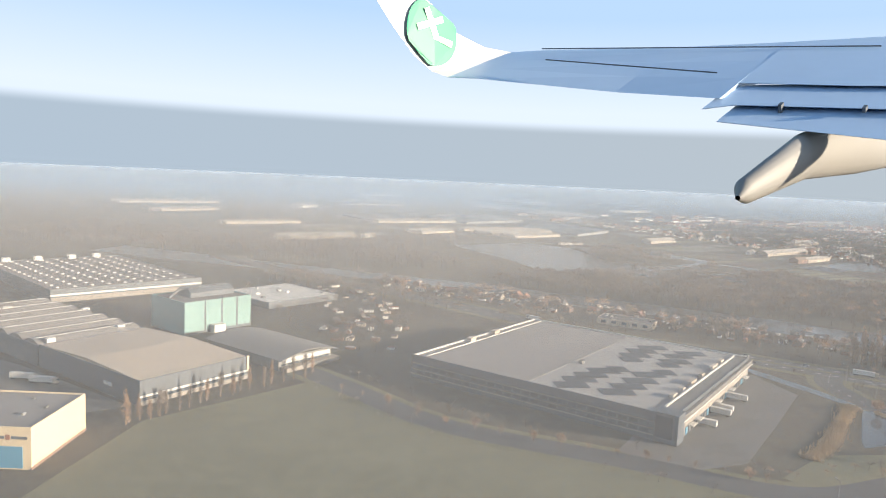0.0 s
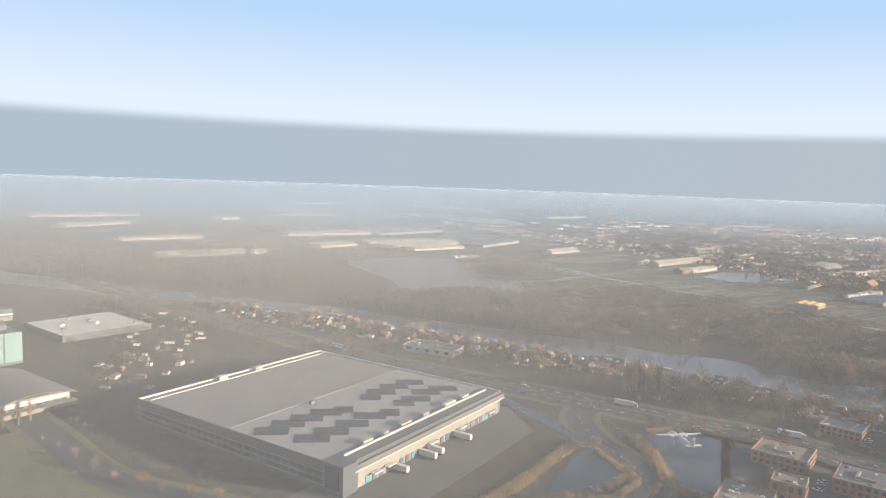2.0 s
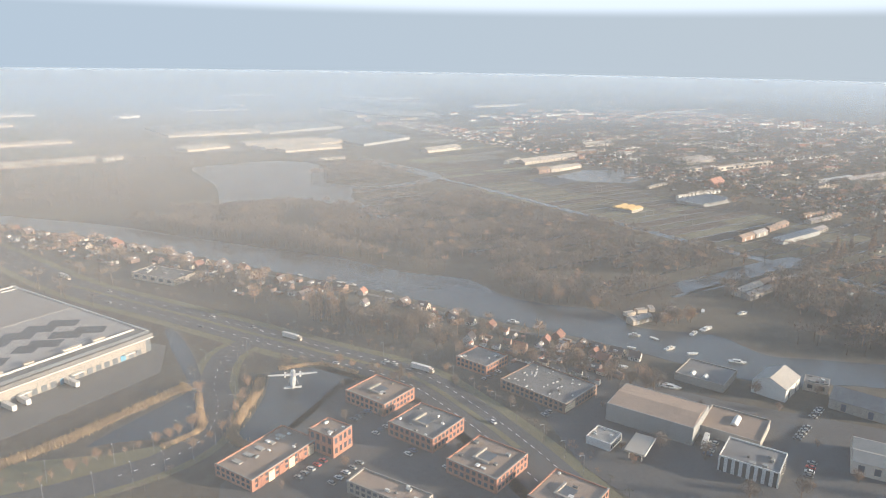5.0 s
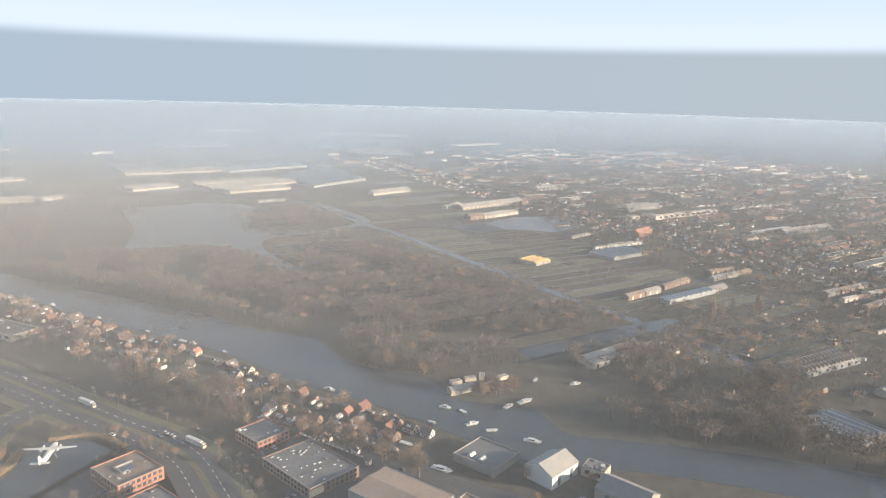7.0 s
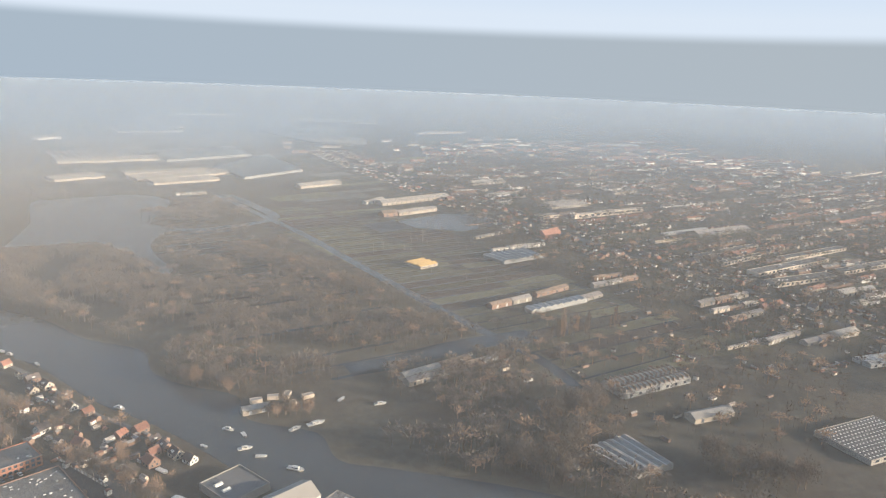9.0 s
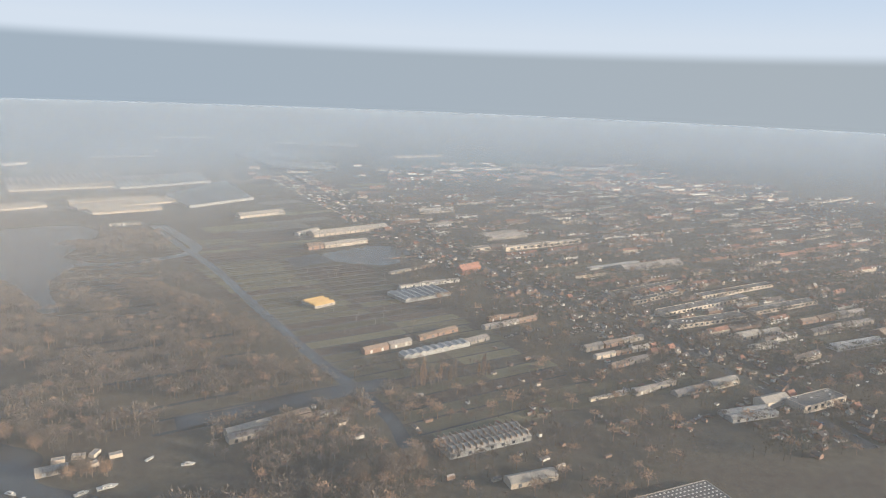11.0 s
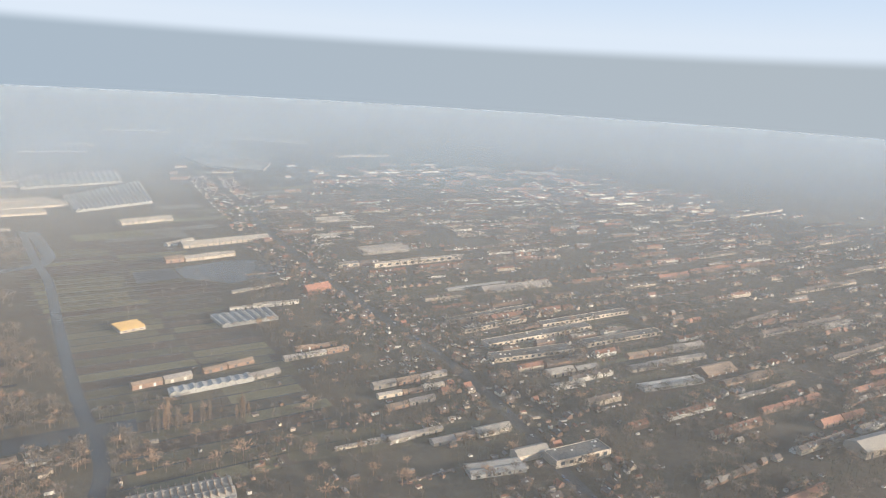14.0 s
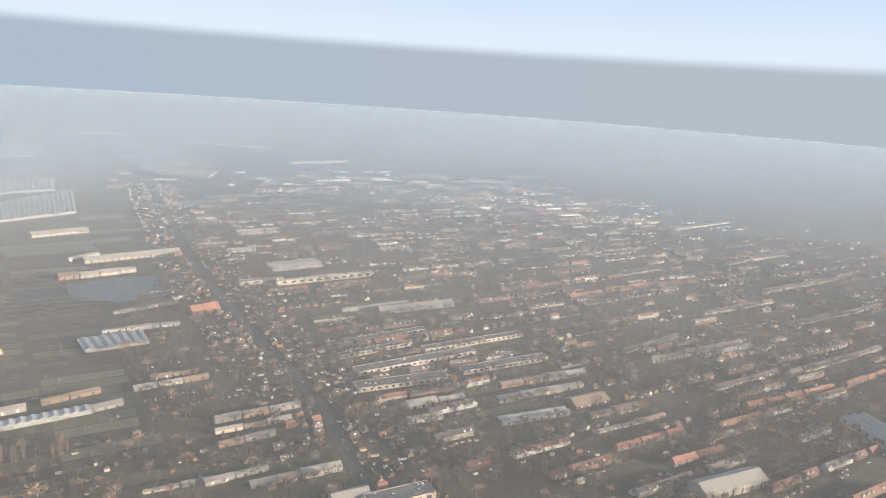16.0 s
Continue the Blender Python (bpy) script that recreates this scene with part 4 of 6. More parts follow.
def sheds_along(line, n, seed, name, label, size, offs):
    """Countless little outbuildings in the gardens along a line."""
    rng = random.Random(seed)
    verts, faces, slots = [], [], []
    for _ in range(n):
        k = rng.random() * (len(line) - 1.001)
        a, b = line[int(k)], line[int(k) + 1]
        f = k - int(k)
        d = math.hypot(b[0] - a[0], b[1] - a[1])
        off = rng.uniform(*offs)
        ca, sa = (b[0] - a[0]) / d, (b[1] - a[1]) / d
        x, y = a[0] + (b[0] - a[0]) * f + sa * off, a[1] + (b[1] - a[1]) * f - ca * off
        if taken(x, y, 0.8) or wet(x, y):
            continue
        if rng.random() < 0.5:
            ca, sa = -sa, ca
        L, W, h, rise = rng.uniform(*size), rng.uniform(size[0] * 0.8, size[0] * 1.4), rng.uniform(0.6, 1.5), rng.uniform(0.05, 0.7)
        i0 = len(verts)
        for sx in (-1, 1):
            for p, z in ((-W / 2, 0), (W / 2, 0), (W / 2, h), (0, h + rise), (-W / 2, h)):
                verts.append((x + sx * L / 2 * ca - p * sa, y + sx * L / 2 * sa + p * ca, z))
        wallm, roofm = rng.choice((0, 0, 1, 5)), rng.choice((2, 2, 3, 4, 4))
        for fc, m in (((0, 4, 9, 5), wallm), ((1, 6, 7, 2), wallm), ((0, 1, 2, 3, 4), wallm), ((9, 8, 7, 6, 5), wallm), ((4, 3, 8, 9), roofm), ((3, 2, 7, 8), roofm)):
            faces.append([i0 + i for i in fc]); slots.append(m)
    me = bpy.data.meshes.new(name)
    me.from_pydata(verts, [], faces)
    for m in ("brick_brown", "plaster", "tile_dark", "tile_red", "roof_sheet", "white"):
        me.materials.append(M[m])
    me.polygons.foreach_set("material_index", slots)
    me.update()
    return tagged(new(name, me), label, "outbuildings", kind="stuff")


def far_homes(n, seed, name, label, size, pitch, left):
    """Rows of houses along the plot lines of the village; each row has its own kind of roof and spacing."""
    rng = random.Random(seed)
    verts, faces, slots = [], [], []
    made = tries = 0
    c, s = math.cos(radians(27)), math.sin(radians(27))
    while made < n and tries < 20000:
        tries += 1
        u0, v0 = rng.uniform(left, 700), round(rng.uniform(-420, 900) / 19) * 19 + rng.uniform(-1.5, 1.5)
        kind = rng.choice((0, 1, 1, 2, 2, 3))
        orange = rng.random() < (0.55 if u0 > 120 else 0.25)
        step = size[1] * (0.92, 1.35, 1.7, 2.4)[kind]
        turn = kind == 1 or (kind == 2 and rng.random() < 0.5)
        for j in range(rng.randint(4, 16)):
            u, v2 = u0 + j * step + rng.uniform(-0.4, 0.4) * (kind > 1), v0 + rng.uniform(-1.4, 1.4) * (kind > 0)
            x, y = 640 + u * c - v2 * s, 330 + u * s + v2 * c
            if noise.noise(Vector((x * 0.014, y * 0.014, seed))) < -0.12 or y < 280 or x < 420 or x > 1500 or y > 1500 or taken(x, y, 3) or wet(x, y):
                continue
            if kind > 1 and rng.random() < 0.25:
                continue
            made += 1
            L, W, h, rise = size[1] * rng.uniform(0.75, 0.95), rng.uniform(size[0] * 0.8, size[0] * 1.1), rng.uniform(0.35, 0.5) * size[0], rng.uniform(*pitch) * size[0]
            ca, sa = (-s, c) if turn else (c, s)
            k = len(verts)
            for sx in (-1, 1):
                for a, z in ((-W / 2, 0), (W / 2, 0), (W / 2, h), (0, h + rise), (-W / 2, h)):
                    px = sx * L / 2
                    verts.append((x + px * ca - a * sa, y + px * sa + a * ca, z))
            wallm = rng.choice((0, 0, 0, 1, 5)) if kind else 0
            roofm = 3 if orange and rng.random() < 0.8 else rng.choice((2, 2, 2, 2, 4))
            for f, m in (((0, 4, 9, 5), wallm), ((1, 6, 7, 2), wallm), ((0, 1, 2, 3, 4), wallm), ((9, 8, 7, 6, 5), wallm),
                         ((4, 3, 8, 9), roofm), ((3, 2, 7, 8), roofm)):
                faces.append([k + i for i in f]); slots.append(m)
    me = bpy.data.meshes.new(name)
    me.from_pydata(verts, [], faces)
    for m in ("brick_brown", "plaster", "tile_dark", "tile_red", "roof_sheet", "white"):
        me.materials.append(M[m])
    me.polygons.foreach_set("material_index", slots)
    me.update()
    return tagged(new(name, me), label, "houses", kind="stuff")


shed(776.0, 317.0, 40.0, 12.0, 21, 4.0, "pale")
shed(103.5, 314.5, 25.0, 13.0, -30, 3.0, "flat")
shed(319.0, 185.5, 13.0, 10.0, 40, 4.0, "white")
sheds_along([(-45, 385), (-18, 350), (-8, 300), (-16, 252)], 60, 13, "estate_sheds", "small sheds and houses behind the storage halls", (2.0, 5.0), (-12, 22))
shed(373.1, 452.0, 15.5, 16.0, 40, 1.8, "ochrehall")
terraces(21, "terraced_estate", "rows of brick terraces with orange and dark roofs and back gardens", (0, 620), (-130, 620), 25.0, 0.6, 0.6)
terraces(22, "far_estate", "hazy rows of terraces beyond the village", (-60, 560), (430, 1000), 34.0, 0.22, 0.5)
far_homes(2500, 3, "village_houses", "countless far brick houses with dark and orange roofs", (3.4, 4.8), (0.35, 0.6), -20)
far_homes(3200, 8, "outbuildings", "countless small garden sheds, lean-tos and parked trailers", (1.2, 3.0), (0.05, 0.3), -160)
sheds_along(RIVERSIDE, 230, 4, "riverside_sheds", "countless small sheds, houseboats and extensions along the river", (1.4, 3.6), (1.5, 30))
sheds_along(STREET, 1100, 6, "street_sheds", "countless small sheds and extensions along the street", (1.4, 4.2), (-34, 34))
sheds_along([(380, 230), (440, 262), (500, 296), (560, 330)], 90, 9, "field_sheds", "small sheds and frames scattered over the plots", (1.4, 4.0), (-60, 40))

# ---------------------------------------------------------------- trees
def crown_points(rng, n, rx, rz, zc, size, clumps=9, narrow=False):
    """Twig slivers gathered in clumps; an array of triangles."""
    cen = []
    for _ in range(clumps):
        d = rng.normal(size=3)
        d /= np.linalg.norm(d)
        cen.append(d * np.array([rx, rx, rz]) * (rng.uniform(0.25, 0.85)))
    cen = np.array(cen)
    pick = rng.integers(0, clumps, n)
    p = cen[pick] + rng.normal(size=(n, 3)) * np.array([rx, rx, rz]) * 0.3
    out = p / np.maximum(np.linalg.norm(p, axis=1)[:, None], 1e-6) + rng.normal(size=(n, 3)) * 0.9
    out[:, 2] += 1.6 if narrow else 0.5
    out /= np.linalg.norm(out, axis=1)[:, None]
    side = np.cross(out, rng.normal(size=(n, 3)))
    side /= np.linalg.norm(side, axis=1)[:, None]
    ln = size * rng.uniform(0.6, 1.4, n)[:, None]
    wd = size * rng.uniform(0.12, 0.3, n)[:, None]
    p[:, 2] += zc
    tri = np.stack([p - side * wd, p + side * wd, p + out * ln], 1)
    tri[:, :, 2] = np.maximum(tri[:, :, 2], 0.15)
    return tri


def tri_mesh(name, tri, mat):
    me = bpy.data.meshes.new(name)
    n = len(tri)
    me.vertices.add(3 * n)
    me.vertices.foreach_set("co", tri.reshape(-1).astype(np.float32))
    me.loops.add(3 * n)
    me.loops.foreach_set("vertex_index", np.arange(3 * n, dtype=np.int32))
    me.polygons.add(n)
    me.polygons.foreach_set("loop_start", np.arange(0, 3 * n, 3, dtype=np.int32))
    me.materials.append(mat)
    me.update(calc_edges=True)
    return me


NR = np.random.default_rng(5)


def tree(label, h, rx, twig, n=950, narrow=False):
    b = thing("poplar" if narrow else "bare_tree", label, "tree", pose(0, -900, 0))
    bm = bmesh.new()
    tube(bm, (0, 0, -0.1), (0.05, 0, h * 0.55), h * 0.03, h * 0.014, 6)
    for i in range(7):
        a = i * 0.9 + NR.uniform(0, 0.5)
        z = h * (0.22 + 0.06 * i)
        r = rx * (0.35 if narrow else 0.75)
        tube(bm, (0, 0, z), (math.cos(a) * r, math.sin(a) * r, z + h * (0.3 if narrow else 0.22)), h * 0.012, h * 0.004, 4)
    part("trunk", bm, M["bark"], b)
    tri = crown_points(NR, n, rx, h * (0.46 if narrow else 0.34), h * (0.52 if narrow else 0.62), h * 0.065, 16 if narrow else 13, narrow)
    link_mesh("crown", tri_mesh("crown", tri, M[twig]), b)
    return b


TREES = [tree("bare brown winter tree with a rounded twiggy crown", 5.6, 2.1, "twig"),
         tree("bare winter tree with a broad ragged crown", 6.4, 2.7, "twig"),
         tree("golden-brown bare tree coloured to look sunlit", 5.0, 1.9, "twig_gold"),
         tree("small golden bare tree", 3.2, 1.2, "twig_gold", 300),
         tree("dark dense shrub-like bare tree", 3.6, 1.9, "twig", 420)]
POPLARS = [tree("tall narrow bare poplar", 8.0, 0.85, "twig", 460, True), tree("tall narrow golden poplar", 8.8, 1.0, "twig_gold", 480, True)]


def plant(x, y, kinds=TREES, s=1.0, group="", weights=None):
    if taken(x, y, 0.6) or any(inside(x, y, p) for p in WATER):
        return
    o = copy_thing(R.choices(kinds, weights)[0], pose(x, y, 0, 0, 0, R.uniform(0, 360)))
    k = s * R.uniform(0.75, 1.25)
    o.scale = (k * 1.3, k * 1.3, k * 1.45 * R.uniform(0.9, 1.15))
    if group:
        o["group"] = group


def avenue(points, n, kinds, s=1.0, jitter=0.6, group="", weights=None):
    pts = smooth_line(points)
    for i in range(n):
        k = (i + 0.5) / n * (len(pts) - 1)
        a, b = pts[int(k)], pts[min(int(k) + 1, len(pts) - 1)]
        f = k - int(k)
        plant(a[0] + (b[0] - a[0]) * f + R.uniform(-jitter, jitter), a[1] + (b[1] - a[1]) * f + R.uniform(-jitter, jitter), kinds, s, group, weights)


avenue([(-69, 172), (-64, 176), (-58, 184), (-52, 194), (-44, 203), (-36, 212), (-27, 222)], 20, POPLARS, 0.55, 0.8, "poplars along the storage hall")
avenue([(-20, 208), (10, 180), (40, 166), (66, 156), (84, 146)], 17, TREES, 0.45, 0.8, "young trees along the warehouse", (1, 0, 2, 2, 1))
avenue([(173, 256), (186, 252.5)], 9, POPLARS, 1.0, 0.5, "poplar row by the main road")
avenue([(190, 251), (210, 241), (216, 246)], 15, TREES, 1.0, 3.0)
avenue([(181, 247), (204, 236), (226, 221)], 18, TREES, 0.95, 2.0)
avenue([(226, 219), (246, 212), (268, 197), (282, 188)], 24, TREES, 0.9, 2.5)
avenue([(112, 152), (120, 157), (127, 163), (135, 168), (143, 174), (146, 184), (143, 199)], 17, TREES, 0.55, 0.8, "golden trees along the side road", (0, 0, 3, 3, 0))
avenue([(157, 205), (156, 190), (155, 176), (148, 165)], 12, TREES, 0.5, 0.7, "golden trees along the side road", (0, 0, 3, 3, 0))
avenue([(165, 216), (178, 217), (196, 209), (204, 200)], 14, TREES, 0.55, 1.5)
avenue([(429, 319), (452, 333)], 10, POPLARS, 0.9, 1.5, "poplar clump in the fields")
avenue([(463, 335), (470, 338)], 4, POPLARS, 0.8, 1.0, "poplar clump in the fields")
avenue([(385, 208), (396, 205), (402, 200), (410, 214)], 26, TREES, 1.15, 4.5, weights=(2, 2, 3, 0, 1))
avenue([(404, 238), (418, 240), (430, 246)], 20, TREES, 1.0, 4.0, weights=(2, 2, 2, 0, 1))
avenue([(455, 210), (468, 198), (480, 190)], 18, TREES, 1.1, 4.0, weights=(2, 2, 2, 0, 1))
avenue([(262, 272), (276, 268), (288, 262)], 12, TREES, 0.9, 2.0, weights=(1, 1, 3, 0, 0))
avenue([(305, 243), (318, 242)], 8, TREES, 0.8, 2.0, weights=(1, 1, 3, 0, 0))
for i in range(46):
    plant(R.uniform(160, 262), R.uniform(120, 215), s=0.45)
for i in range(26):
    plant(R.uniform(262, 335), R.uniform(120, 195), s=0.55)
# among the houses
for i in range(45):
    k = R.random() * (len(STREET) - 2.001)
    a, b = STREET[int(k)], STREET[int(k) + 1]
    f = k - int(k)
    plant(a[0] + (b[0] - a[0]) * f + R.uniform(-38, 38), a[1] + (b[1] - a[1]) * f + R.uniform(-20, 20), s=0.7)
for i in range(45):
    k = R.random() * (len(RIVERSIDE) - 1.001)
    a, b = RIVERSIDE[int(k)], RIVERSIDE[int(k) + 1]
    f = k - int(k)
    plant(a[0] + (b[0] - a[0]) * f - R.uniform(3, 26), a[1] + (b[1] - a[1]) * f - R.uniform(3, 22), s=0.75)
for ob in TREES + POPLARS:
    for o in (*ob.children_recursive, ob):
        bpy.data.objects.remove(o)


def woods(name, poly, spacing, label, h=(5.0, 9.0), mat="twig", keep=1.0, tris=76, avoid=True, lanes=None):
    """A whole wood as one countless mass: scattered bare crowns with trunks, uneven and gappy."""
    xs, ys = [p[0] for p in poly], [p[1] for p in poly]
    pools = [crown_points(NR, int(tris * 1.6), 1.0, 0.85, 0.0, 0.33, 11) for _ in range(7)]
    out = []
    x = min(xs)
    while x < max(xs):
        y = min(ys)
        while y < max(ys):
            px, py = x + R.uniform(-0.6, 0.6) * spacing, y + R.uniform(-0.6, 0.6) * spacing
            y += spacing
            gap = noise.noise(Vector((px * 0.035, py * 0.035, 3.0)))
            if R.random() > keep or gap < -0.22 or not inside(px, py, poly):
                continue
            if lanes and px > 225 and (py * 0.891 - px * 0.454) % lanes[0] < lanes[1]:
                continue
            if avoid and (wet(px, py) or taken(px, py, 1.0)):
                continue
            hh = R.uniform(*h) * (0.8 + 0.5 * (gap + 0.3))
            a = R.uniform(0, 6.28)
            c, s = math.cos(a), math.sin(a)
            t = pools[R.randrange(7)] * np.array([hh * 0.42, hh * 0.42, hh * 0.42])
            q = t.copy()
            q[:, :, 0] = t[:, :, 0] * c - t[:, :, 1] * s + px
            q[:, :, 1] = t[:, :, 0] * s + t[:, :, 1] * c + py
            q[:, :, 2] = np.maximum(t[:, :, 2] + hh * 0.56, 0.1)
            out.append(q)
            w = hh * 0.03
            out.append(np.array([[[px - w, py, 0], [px + w, py, 0], [px, py, hh * 0.8]], [[px, py - w, 0], [px, py + w, 0], [px, py, hh * 0.8]]]))
        x += spacing
    if not out:
        return None
    me = tri_mesh(name, np.concatenate(out), M[mat])
    return tagged(new(name, me), label, "woodland", kind="stuff")


woods("bog_wood", [(50, 425), (126, 378), (188, 342), (240, 308), (252, 284), (292, 262), (330, 283), (352, 300), (405, 330), (370, 372), (320, 430), (275, 510),
                   (225, 470), (215, 425), (165, 470), (95, 468)], 4.0, "bare brown wet woodland on the bog", keep=0.95, lanes=(23.0, 7.0))
woods("island_wood", [(150, 585), (205, 570), (240, 600), (215, 655), (170, 640)], 5.0, "bare wooded island in the lake", avoid=False)
woods("lakeside_wood", [(-320, 560), (-40, 470), (20, 470), (50, 500), (15, 560), (10, 625), (60, 625), (100, 680), (30, 690), (-120, 640), (-320, 720)], 6.5, "hazy bare woodland beyond the river", tris=40)
woods("canal_wood", [(352, 283), (395, 300), (425, 318), (432, 300), (415, 262), (375, 240), (345, 262)], 4.4, "bare trees along the side canal", keep=0.7)
woods("marsh_wood", [(345, 222), (395, 235), (440, 225), (480, 175), (540, 150), (500, 110), (400, 175), (362, 205)], 4.6, "bare brown trees on the marshy bank", keep=0.75)
woods("road_wood", [(-80, 400), (20, 330), (105, 262), (125, 268), (60, 330), (0, 390), (-60, 440)], 4.5, "dark bare hedge wood beside the main road", keep=0.75)
woods("roadside_thicket", [(-20, 400), (70, 335), (150, 270), (215, 235), (240, 222), (228, 236), (170, 285), (80, 352), (10, 398)], 4.2, "tangled bare thicket between road and houses", h=(3.2, 6.0), keep=0.55)
woods("village_trees", [(440, 470), (520, 330), (560, 250), (700, 260), (960, 380), (1250, 560), (1250, 900), (800, 1000), (480, 1100), (380, 900)], 5.0, "bare and evergreen garden trees among houses", h=(4.2, 8.0), mat="twig_dark", keep=0.9, tris=50)
woods("garden_trees", [(585, 250), (700, 255), (900, 350), (1050, 450), (1000, 620), (640, 520), (600, 400)], 8.0, "brown bare garden trees between the terraces", h=(4.0, 7.5), keep=0.7, tris=60)
woods("estate_trees", [(-95, 398), (-22, 376), (6, 298), (-12, 240), (-30, 262), (-58, 306)], 5.0, "bare trees and scrub behind the storage halls", h=(2.6, 5.5), keep=0.6)
woods("field_hedges", [(300, 620), (420, 560), (460, 440), (540, 300), (480, 250), (440, 290), (400, 380), (330, 500)], 7.5, "scattered bare hedge trees in the fields", h=(2.4, 5.4), keep=0.5, tris=44)
for j in range(17):
    v = 30 + j * 26
    a, b = -150 + j * 5, -12
    quad = [(408 + u * 0.891 - (v + w) * 0.454 - v * 0.06, 285 + u * 0.454 + (v + w) * 0.891) for u, w in ((a, -4), (b, -4), (b, 5), (a, 5))]
    woods("tree_row", quad, 3.6, "row of bare trees along a bog ditch", h=(3.0, 6.5), keep=0.72, tris=60)
# crowns given a pale golden colour to look sunlit among the dark ones
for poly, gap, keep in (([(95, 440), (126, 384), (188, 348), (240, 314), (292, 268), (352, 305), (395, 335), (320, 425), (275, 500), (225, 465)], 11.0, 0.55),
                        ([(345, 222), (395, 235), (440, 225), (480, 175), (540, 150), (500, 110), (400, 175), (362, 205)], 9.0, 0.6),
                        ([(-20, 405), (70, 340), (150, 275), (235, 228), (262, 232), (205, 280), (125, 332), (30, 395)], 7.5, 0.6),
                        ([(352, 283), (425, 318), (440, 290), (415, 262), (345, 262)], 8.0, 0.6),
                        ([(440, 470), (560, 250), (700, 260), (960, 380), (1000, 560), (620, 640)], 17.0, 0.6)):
    woods("pale_trees", poly, gap, "bare trees coloured pale golden to look sunlit", h=(4.5, 8.0), mat="twig_gold", keep=keep, tris=110)
# low scrub along the roads and ponds
for line, off in ((MAIN, 12.5), (MAIN, -12.5), (SIDE, 8.5), (SIDE, -8.5)):
    for (ax, ay), (bx, by) in zip(line[1:], line[2:]):
        d = math.hypot(bx - ax, by - ay)
        nx, ny = (by - ay) / d, -(bx - ax) / d
        woods("roadside_scrub", [(ax + nx * (off - 1.6), ay + ny * (off - 1.6)), (bx + nx * (off - 1.6), by + ny * (off - 1.6)),
                                 (bx + nx * (off + 1.6), by + ny * (off + 1.6)), (ax + nx * (off + 1.6), ay + ny * (off + 1.6))], 2.3,
              "low bare roadside scrub", h=(1.4, 3.2), mat=R.choice(("twig", "twig", "twig_dark", "twig_gold")), keep=0.5, tris=50)
woods("marsh_hedges", [(367.9, 305), (413.6, 352.2), (508.3, 354.2), (564.6, 292.3), (494.9, 191.8), (446.4, 190.1), (383.8, 192.1), (363.6, 248.8)], 4.6, "dense brown hedges and copses between the halls", h=(3.0, 6.2), keep=0.62, tris=64)
# sunlight put into the colour of some crowns here too
woods("pale_trees", [(367.9, 305), (413.6, 352.2), (508.3, 354.2), (564.6, 292.3), (494.9, 191.8), (446.4, 190.1), (383.8, 192.1), (363.6, 248.8)], 12.0, "bare trees coloured pale golden to look sunlit", h=(4.5, 8.0), mat="twig_gold", keep=0.5, tris=110)
LANE = [(640, 1460), (695, 843), (724, 620), (750, 523), (761, 425), (787, 362), (812, 322)]
for (ax, ay), (bx, by) in zip(LANE, LANE[1:]):
    for side in (-1, 1):
        woods("avenue_trees", [(ax + side * 3.5, ay), (bx + side * 3.5, by), (bx + side * 9, by), (ax + side * 9, ay)], 3.4,
              "dark rows of trees along a village lane", h=(4.0, 6.8), mat="twig_dark", keep=0.75, tris=50)
for (ax, ay), (bx, by) in zip(STREET, STREET[1:5]):
    for side in (-1, 1):
        woods("street_trees", [(ax + side * 4.5, ay), (bx + side * 4.5, by), (bx + side * 12, by), (ax + side * 12, ay)], 4.0,
              "dark garden trees along the village street", h=(3.5, 6.5), mat="twig_dark", keep=0.6, tris=50)
woods("far_woods", [(-900, 760), (900, 1050), (1700, 900), (1900, 1900), (-900, 2100)], 19.0, "hazy far tree belts", h=(5, 9), keep=0.6, tris=26, avoid=False)

# reed belts
def reeds(points, width, n, label, h=0.9):
    pts = smooth_line(points)
    base = NR.uniform(0, len(pts) - 1.001, n)
    i = base.astype(int)
    p = np.array(pts)
    f = (base - i)[:, None]
    xy = p[i] * (1 - f) + p[i + 1] * f
    d = p[i + 1] - p[i]
    d /= np.linalg.norm(d, axis=1)[:, None]
    xy += np.stack([-d[:, 1], d[:, 0]], 1) * NR.normal(0, width / 3.2, n)[:, None]
    a = NR.uniform(0, 6.28, n)
    w = NR.uniform(0.06, 0.16, n)
    hh = h * NR.uniform(0.6, 1.3, n)
    dx, dy = np.cos(a) * w, np.sin(a) * w
    z = np.zeros(n)
    tri = np.stack([np.stack([xy[:, 0] - dx, xy[:, 1] - dy, z], 1), np.stack([xy[:, 0] + dx, xy[:, 1] + dy, z], 1),
                    np.stack([xy[:, 0] + NR.normal(0, 0.25, n), xy[:, 1] + NR.normal(0, 0.25, n), hh], 1)], 1)
    return tagged(new("reeds", tri_mesh("reeds", tri, M["reed"])), label, "reeds", kind="stuff")


reeds([(101, 161), (112, 171), (121, 182), (135, 199), (139, 203)], 3.4, 7000, "strip of dry golden reeds along the pond")
reeds([(143, 198), (146, 186), (148, 176), (140, 168)], 1.6, 2500, "dry reed edge of the pond")
reeds([(160, 207), (160, 196), (158, 184), (157, 172), (164, 165)], 2.2, 4200, "dry reed edge of the aircraft pond", 1.1)
reeds([(165, 213), (178, 216), (190, 208)], 1.6, 1500, "dry reed edge of the aircraft pond")

# ---------------------------------------------------------------- haze
def haze_material():
    m = bpy.data.materials.new("painted_haze")
    m.use_nodes = True
    n, l = m.node_tree.nodes, m.node_tree.links
    n.remove(n["Principled BSDF"])
    return m, n, l


